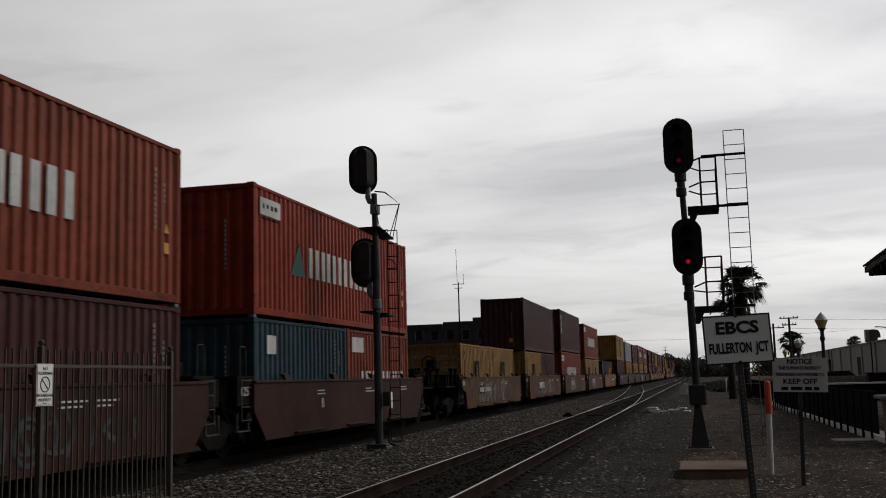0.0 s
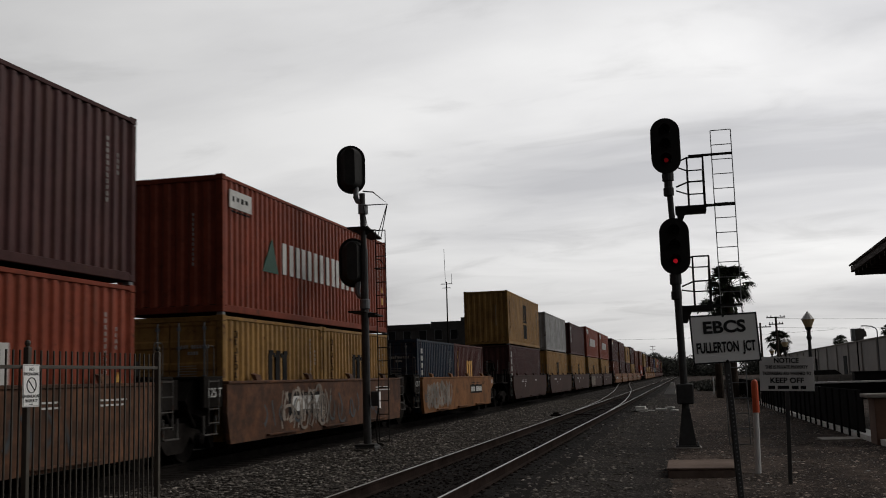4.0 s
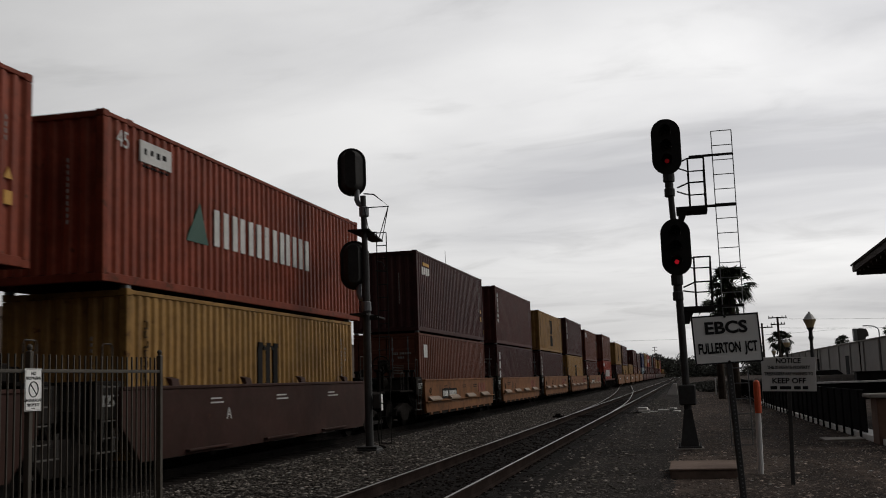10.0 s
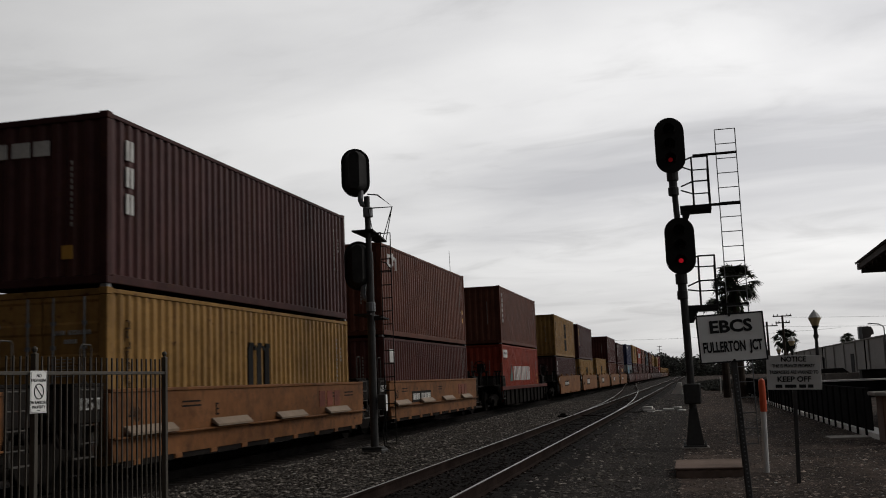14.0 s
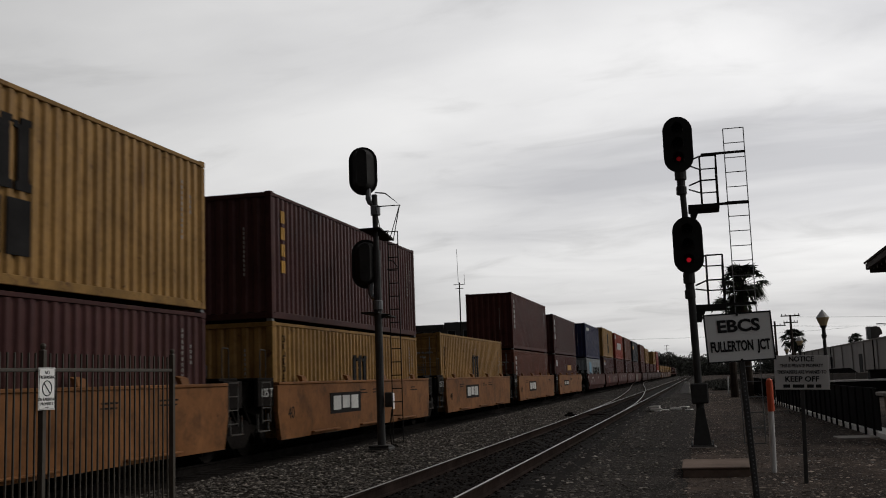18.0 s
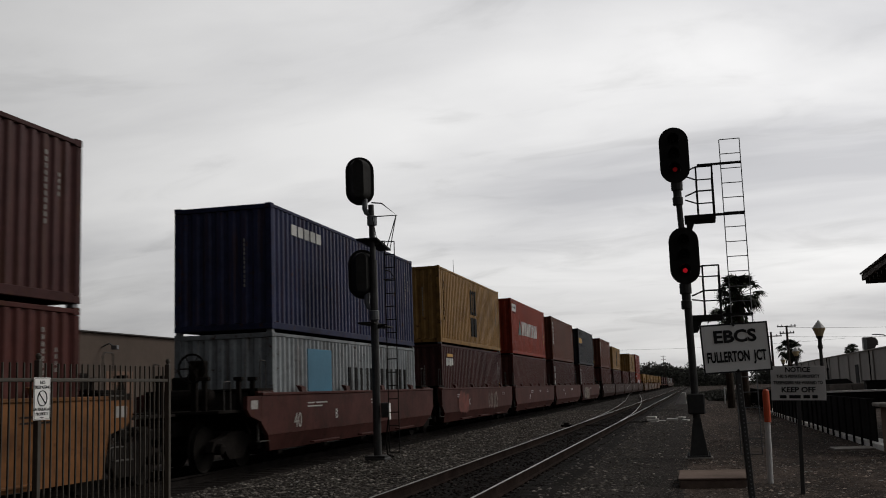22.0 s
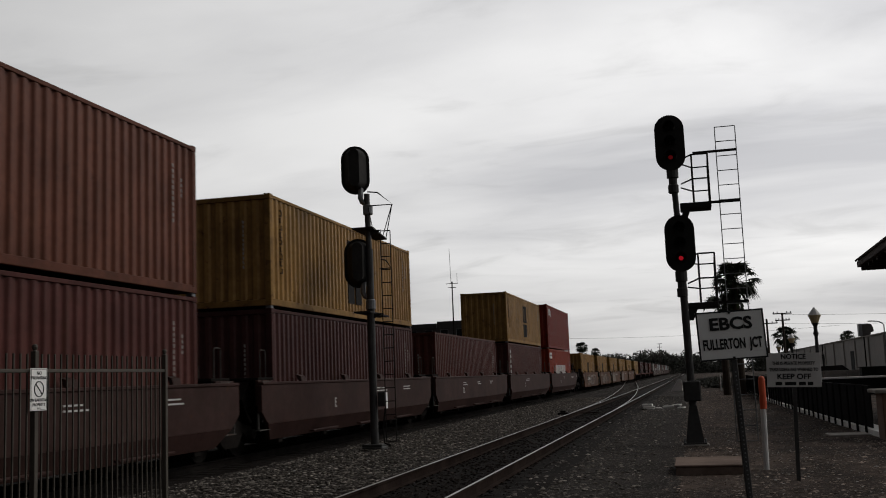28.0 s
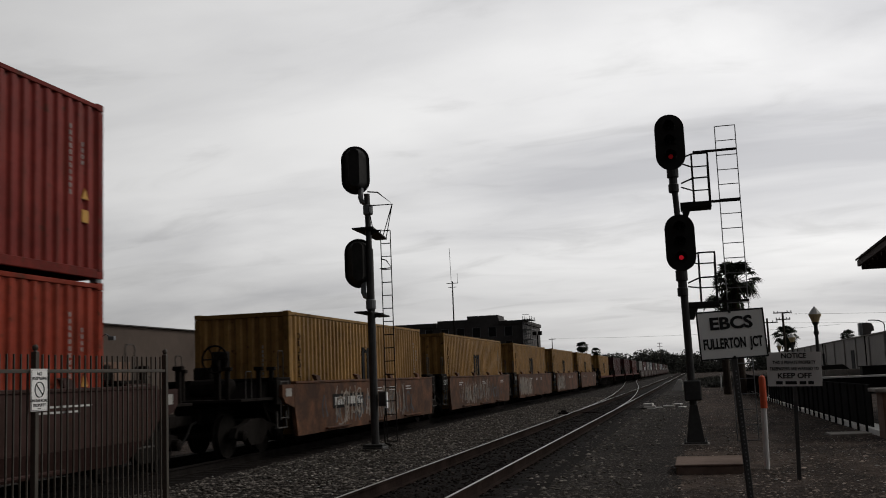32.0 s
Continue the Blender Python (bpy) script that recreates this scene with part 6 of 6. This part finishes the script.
    lo, hi, run, depth = 5.27, 5.50, 15.0, 15.0
    r = Shape()
    A = [(0, -depth, hi), (run, -depth, hi), (run, 0, hi), (0, 0, hi)]
    B = [(run / 2 - 0.2, -depth / 2, 9.4), (run / 2 + 0.2, -depth / 2, 9.4)]
    r.v += A + B + [(x, y, lo) for x, y, z in A]
    r.f += [(0, 1, 5, 4), (1, 2, 5), (2, 3, 4, 5), (3, 0, 4), (0, 6, 7, 1), (1, 7, 8, 2), (2, 8, 9, 3), (3, 9, 6, 0), (9, 8, 7, 6)]
    roof = part("roof", r, M_TILE, d)
    tile = Shape()
    for i in range(7):
        a0 = math.pi * i / 6
        tile.v += [(0.0, 0.10 * math.cos(a0), 0.075 * math.sin(a0)), (0.50, 0.10 * math.cos(a0), 0.075 * math.sin(a0))]
    tile.f += [(2 * i, 2 * i + 1, 2 * i + 3, 2 * i + 2) for i in range(6)] + [tuple(range(0, 14, 2)), tuple(range(13, 0, -2))]
    me = tile.mesh("eave_tile", M_TILE)
    for i in range(64):
        put("eave_tile", me, roof, at=pose(-0.05, -0.12 - i * 0.233, hi - 0.01, 0, -27.5, 0))
    ra = Shape().box(0, 2.6, -0.07, 0.07, -0.16, 0.0).mesh("rafter_tail", M_WOODPOLE)
    for i in range(15):
        put("rafter_tail", ra, roof, at=at(0.10, -0.4 - i * 1.02, lo - 0.004))
    brk = Shape().prism([(0.9, 5.1), (2.9, 5.1), (2.9, 3.5), (2.75, 3.5), (2.6, 4.3), (1.9, 4.9), (0.9, 4.98)], -0.08, 0.08).mesh("eave_bracket", M_WOODPOLE)
    for y in (-3.5, -6.5, -9.5, -12.0):
        put("eave_bracket", brk, d, at=at(0, y, 0))
    # warehouse with buttresses and doors
    wx = 19.0
    w = thing("warehouse", "long off-white warehouse wall with pilasters and dark doorways", "building", at=at(wx, 0, 0))
    s = Shape().box(0, 14, 60, 260, GROUND_Z - 0.1, 4.27)
    part("wall", s, M_WALL, w)
    part("parapet", Shape().box(-0.12, 0.5, 59.8, 260.2, 4.27, 4.44, 0.02), M_CONC, w)
    pil = Shape().box(-0.14, 0.0, -0.25, 0.25, GROUND_Z - 0.05, 4.2, 0.02).mesh("pilaster", M_WALL)
    dr = Shape().box(-0.05, 0.02, -1.3, 1.3, GROUND_Z, 2.9).mesh("doorway", M_VOID)
    pipe = Shape().tube((-0.25, 0, GROUND_Z), (-0.25, 0, 4.3), 0.07, 8).mesh("downpipe", M_FRAME)
    for i in range(20):
        y = 64 + i * 9.6
        put("pilaster", pil, w, at=at(0, y, 0))
        if i % 3 == 1:
            put("doorway", dr, w, at=at(0, y + 3.0, 0))
        if i % 4 == 2:
            put("downpipe", pipe, w, at=at(0, y + 1.2, 0))
    t = thing("rooftop_ventilator", "dark sheet-metal ventilator on the warehouse roof", "ventilator", at=at(19.1, 126, 4.44))
    part("curb_frame", Shape().box(-0.1, 1.0, -0.5, 0.5, -0.18, 0.06, 0.01), M_FRAME, t)
    part("intake_panel", Shape().box(-0.42, -0.06, -0.55, 0.55, 0.02, 1.42, 0.03), M_GALV, t, "grey sheet-metal intake panel")
    part("hood", Shape().prism([(-0.06, 0.06), (0.78, 0.06), (0.86, 0.42), (1.16, 0.50), (1.13, 0.95), (0.92, 1.34), (0.5, 1.42), (-0.06, 1.40)], -0.5, 0.5), M_BUILD, t)


def lamp_post(x, y, h, k=1.0):
    l = thing("lamp_post", "old-fashioned lamp post with a cream acorn globe", "street lamp", "platform lamps", at=at(x, y, GROUND_Z))
    part("base", Shape().lathe([(0.26 * k, 0), (0.26 * k, 0.25), (0.18 * k, 0.4), (0.16 * k, 0.9), (0.12 * k, 1.0)], n=12), M_MAST, l)
    part("shaft", Shape().lathe([(0.12 * k, 0.98), (0.085 * k, h - 1.3), (0.12 * k, h - 1.25), (0.14 * k, h - 1.15), (0.10 * k, h - 1.05), (0.10 * k, h - 0.85), (0.20 * k, h - 0.7)], n=12), M_MAST, l)
    part("globe", Shape().lathe([(0.17 * k, h - 0.7), (0.25 * k, h - 0.52), (0.33 * k, h - 0.36), (0.33 * k, h - 0.33)], n=10), M_GLOBE, l, "cream glass globe")
    part("cap", Shape().lathe([(0.35 * k, h - 0.33), (0.30 * k, h - 0.28), (0.12 * k, h - 0.07), (0.07 * k, h - 0.04), (0.06 * k, h), (0.02 * k, h + 0.03)], n=10), M_SIGN2, l)


def palm(x, y, h, r, seed, lean=0.0):
    rnd = random.Random(seed)
    p = thing("palm_tree", "tall fan palm with a shaggy crown", "palm tree", "palms", at=at(x, y, GROUND_Z))
    s = Shape()
    n = 9
    for i in range(n):
        a, b = i / n, (i + 1) / n
        s.tube((lean * a, 0, h * a), (lean * b, 0, h * b), 0.26 - 0.08 * a + 0.03 * (i % 2), 10, 0.26 - 0.08 * b, caps=i in (0, n - 1))
    part("trunk", s, M_BARK, p)
    c = Shape()
    top = Vector((lean, 0, h))
    for i in range(60):
        az = rnd.uniform(0, 6.283)
        el = rnd.uniform(-0.85, 1.3)
        d = Vector((math.cos(az) * math.cos(el), math.sin(az) * math.cos(el), math.sin(el)))
        stem = r * rnd.uniform(0.42, 0.62)
        base = top + d * stem
        c.tube(top, base, 0.02, 4)
        side = d.cross(Vector((0, 0, 1))).normalized()
        nrm = side.cross(d)
        fan = r * rnd.uniform(0.42, 0.62)
        m = 15
        for k in range(m):
            a = -1.25 + 2.5 * k / (m - 1)
            q = (d * math.cos(a) + side * math.sin(a))
            ww = (side * math.cos(a) - d * math.sin(a)) * fan * 0.075
            tip = base + q * fan * rnd.uniform(0.85, 1.1)
            droop = Vector((0, 0, -fan * rnd.uniform(0.18, 0.5)))
            mid = base + q * fan * 0.55 + nrm * 0.04
            c.quad(tuple(base), tuple(mid - ww), tuple(tip + droop), tuple(mid + ww))
    # dead skirt hanging under the crown
    for i in range(30):
        az = rnd.uniform(0, 6.283)
        a = top + Vector((math.cos(az) * 0.3, math.sin(az) * 0.3, -rnd.uniform(0.1, 0.8)))
        b = a + Vector((math.cos(az) * 0.35 * r, math.sin(az) * 0.35 * r, -rnd.uniform(0.5, 1.1) * r * 0.8))
        w = Vector((-math.sin(az), math.cos(az), 0)) * 0.05
        c.quad(tuple(a - w), tuple(b - w * 1.4), tuple(b + w * 1.4), tuple(a + w))
    put("crown", c.mesh("crown", M_FROND, fix=False), p)


def utility_pole(x, y, h, arms):
    p = thing("utility_pole", "weathered timber utility pole with crossarms", "utility pole", "utility poles", at=at(x, y, GROUND_Z))
    part("pole", Shape().tube((0, 0, 0), (0, 0, h), 0.16, 8, 0.11), M_WOODPOLE, p)
    for z, w in arms:
        a = part("crossarm", Shape().box(-w, w, -0.06, 0.06, h - z - 0.06, h - z + 0.06, 0.01), M_WOODPOLE, p)
        i = Shape()
        for k in (-0.9, -0.5, 0.5, 0.9):
            i.tube((k * w, 0, h - z + 0.06), (k * w, 0, h - z + 0.22), 0.05, 6)
        part("insulator_row", i, M_GALV, a)


def wires(ends, sag):
    for k, (a, b) in enumerate(ends):
        s = Shape()
        a, b = Vector(a), Vector(b)
        pts = []
        for i in range(17):
            t = i / 16
            q = a.lerp(b, t)
            q.z -= sag * 4 * t * (1 - t)
            pts.append(q)
        s.path(pts, 0.035 if a.y > 200 else 0.016, 4)
        o = thing("overhead_wire", "thin dark overhead wire sagging between poles", "wire", "overhead wires")
        part("wire", s, M_BLACK, o)


def clump(s, rnd, c, r, n, leaf):
    for i in range(n):
        u = Vector((rnd.gauss(0, 1), rnd.gauss(0, 1), rnd.gauss(0, 1))).normalized() * (rnd.random() ** 0.4)
        q = Vector(c) + Vector((u.x * r[0], u.y * r[1], u.z * r[2]))
        a = Vector((rnd.gauss(0, 1), rnd.gauss(0, 1), rnd.gauss(0, 1))).normalized() * leaf * rnd.uniform(0.5, 1.3)
        b = a.orthogonal().normalized() * leaf * rnd.uniform(0.4, 1.0)
        s.quad(tuple(q - a - b), tuple(q + a - b), tuple(q + a + b), tuple(q - a + b))


def build_distance():
    rnd = random.Random(11)
    lamp_post(5.59, 50, 4.35, 0.86)
    lamp_post(7.75, 86, 4.23, 0.86)
    lamp_post(9.25, 118, 4.15, 0.86)
    palm(3.05, 70, 7.30, 1.66, 1, 0.0)
    palm(2.15, 71.5, 5.55, 1.45, 12, 0.0)
    palm(11.05, 130, 5.25, 1.55, 2)
    palm(22.15, 160, 5.55, 1.15, 3)
    palm(27.3, 150, 6.5, 1.4, 4)
    palm(-30.6, 300, 9.3, 1.9, 5)
    palm(-27.6, 310, 7.9, 1.6, 6)
    utility_pole(10.05, 120, 7.6, ((0.08, 1.0), (0.82, 0.77)))
    utility_pole(8.7, 125, 7.2, ((0.5, 1.2),))
    utility_pole(-39.2, 300, 12.2, ((0.3, 1.0),))
    utility_pole(-12.2, 420, 12.6, ((0.3, 1.0), (1.6, 1.0)))
    l = thing("street_light", "slim street light with a curved arm", "street light", at=at(18.4, 108, 0.0))
    part("pole", Shape().path([(0, 0, -0.3), (0, 0, 5.0), (-0.12, 0, 5.22), (-0.45, 0, 5.40), (-1.1, 0, 5.48)], 0.055, 8), M_GALV, l)
    part("lamp_head", Shape().box(-1.45, -1.0, -0.12, 0.12, 5.42, 5.52, 0.03), M_GALV, l)
    wires([((-39.2, 300, 11.9), (40, 300, 11.9)), ((10.0, 120, 7.1), (60, 110, 7.4)), ((10.0, 120, 6.1), (60, 110, 6.4))], 0.9)
    # beige warehouse behind the train
    w = thing("warehouse", "long beige flat-roofed warehouse behind the tracks", "building", at=at(-36, 0, 0))
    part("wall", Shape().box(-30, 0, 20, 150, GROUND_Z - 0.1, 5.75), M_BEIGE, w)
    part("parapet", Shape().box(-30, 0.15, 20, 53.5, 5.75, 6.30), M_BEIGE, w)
    part("coping", Shape().box(-30, 0.2, 53.5, 150, 5.75, 5.83), M_ROOF, w)
    door = Shape().box(-0.05, 0.06, -1.6, 1.6, GROUND_Z, 3.4, 0.01).mesh("roller_door", M_PIER)
    for y in (46, 60, 74, 88):
        put("roller_door", door, w, at=at(0, y, 0))
    lamp = Shape().path([(0, 0, 4.9), (0.5, 0, 5.1), (0.8, 0, 4.9)], 0.05).box(0.7, 1.1, -0.15, 0.15, 4.7, 4.95, 0.03).mesh("wall_lamp", M_GALV)
    for y in (58, 71, 84):
        put("wall_lamp", lamp, w, at=at(0, y, 0))
    # unfinished block of flats with scaffolding
    b = thing("apartment_building", "unfinished dark multi-storey building with scaffolding", "building", at=at(-45, 200, 0))
    part("wall", Shape().box(-14, 13.2, 0, 24, GROUND_Z - 0.1, 11.6), M_BUILD, b)
    part("upper_storey", Shape().box(-4, 8.5, 0.5, 24, 11.6, 12.9), M_BUILD, b)
    part("stair_tower", Shape().box(2, 8.2, 1, 8, 12.9, 13.6), M_BUILD, b)
    part("roof_edge", Shape().box(-14.3, -4, -0.3, 24, 11.6, 12.5), M_ROOF, b)
    part("roof_edge", Shape().box(8.5, 13.5, -0.3, 24, 11.6, 12.3), M_ROOF, b)
    wf = Shape().box(-0.75, 0.75, -0.06, 0.02, 0, 1.9).mesh("window", M_VOID)
    fr = Shape().path([(-0.75, -0.07, 0), (0.75, -0.07, 0), (0.75, -0.07, 1.9), (-0.75, -0.07, 1.9), (-0.75, -0.07, 0)], 0.06, 4).mesh("window_frame", M_GALV)
    for fl in range(4):
        for i in range(8):
            q = put("window", wf, b, at=at(-12 + i * 3.2, 0, 0.6 + fl * 2.9))
            put("window_frame", fr, q)
    sc = Shape()
    for i in range(4):
        for j in range(2):
            sc.tube((13.4 + j * 1.4, i * 2.2 - 0.5, GROUND_Z), (13.4 + j * 1.4, i * 2.2 - 0.5, 13.0), 0.05, 5)
    for k in range(7):
        sc.box(13.3, 14.9, -0.6, 6.2, 0.9 + k * 1.9, 0.98 + k * 1.9)
        sc.tube((13.4, -0.5, 1.9 + k * 1.9), (14.8, -0.5, 1.9 + k * 1.9), 0.05, 5)
    part("scaffold", sc, M_GALV, b, "grey tube scaffolding")
    a = thing("radio_mast", "tall thin pole with whip antennas", "antenna", at=at(-34.1, 150, GROUND_Z))
    part("pole", Shape().tube((0, 0, 0), (0, 0, 16.2), 0.13, 8, 0.09), M_FRAME, a)
    part("crossarm", Shape().tube((-0.9, 0, 15.9), (0.9, 0, 15.9), 0.05, 6).tube((-0.6, 0, 15.3), (0.6, 0, 15.3), 0.05, 6), M_FRAME, a)
    part("whip", Shape().tube((-0.15, 0, 16.1), (-0.25, 0, 21.2), 0.035, 5), M_GALV, a)
    part("whip", Shape().tube((0.8, 0, 15.9), (0.8, 0, 17.4), 0.03, 5), M_GALV, a)
    f = thing("floodlight_pole", "short dark pole with twin floodlights", "floodlight", at=at(-27.5, 190, GROUND_Z))
    part("pole", Shape().tube((0, 0, 0), (0, 0, 9.2), 0.14, 6), M_FRAME, f)
    for k in (-0.5, 0.5):
        part("floodlight", Shape().box(k - 0.35, k + 0.35, -0.3, 0.3, 9.1, 9.8, 0.05), M_FRAME, f)
    # distant trees: a wooded skyline and nearer shrubs
    s = Shape()
    for i in range(70):
        x = rnd.uniform(-75, 34) if i % 2 else rnd.uniform(-42, 6)
        y = rnd.uniform(430, 520)
        h = rnd.uniform(5.2, 10.4) * (1.0 if -45 < x < 12 else 0.7)
        for k in range(5):
            clump(s, rnd, (x + rnd.uniform(-3, 3), y + rnd.uniform(-3, 3), h * (0.12 + 0.18 * k)), (3.8, 3.4, h * 0.26), 120, 0.34)
    tagged(put("distant_trees", s.mesh("distant_trees", M_FARLEAF, fix=False)), "dark wooded skyline far down the line", "trees", kind="stuff")
    s = Shape()
    for i in range(28):
        x, y = rnd.uniform(0.8, 9.5), rnd.uniform(92, 150)
        h = rnd.uniform(0.2, 0.7)
        clump(s, rnd, (x, y, GROUND_Z + h * 0.5), (1.0, 1.0, h * 0.55), 260, 0.075)
    tagged(put("shrubs", s.mesh("shrubs", M_FARLEAF, fix=False)), "dark scrubby bushes along the line", "shrubs", kind="stuff")


build_fence()
build_right_signal()
build_left_signal()
build_signs()
build_platform_side()
build_distance()


# ---------------------------------------------------------------- what moves
def train_shift(t):
    """Metres that the train has come towards the camera, with its slight slowing."""
    m = max(15 - t, 0)
    return 16.5629 * t - 0.01193 * (t - 20) - 0.012527 * m * m - 0.24657 * m


def motions():
    times = [i for i in range(33)]
    for ob, place, z in RIDERS:
        walk(ob, [(t, at(TRAIN_X, place - train_shift(t), z)) for t in times])
    # the wheelsets roll with the train: one turn curve for the leading axles and one for the trailing ones
    for side in (-1, 1):
        sets = [bpy.data.objects[n] for n, sy in WHEELS if sy == side]
        steps = [i / FPS for i in range(32 * FPS + 1)]
        walk(sets[0], [(t, pose(0, side * 0.89, 0.46, math.degrees(train_shift(t) / 0.49))) for t in steps])
        turn = sets[0].animation_data
        for w in sets[1:]:
            w.rotation_mode = "QUATERNION"
            w.animation_data_create()
            w.animation_data.action = turn.action
            w.animation_data.action_slot = turn.action_slot


motions()
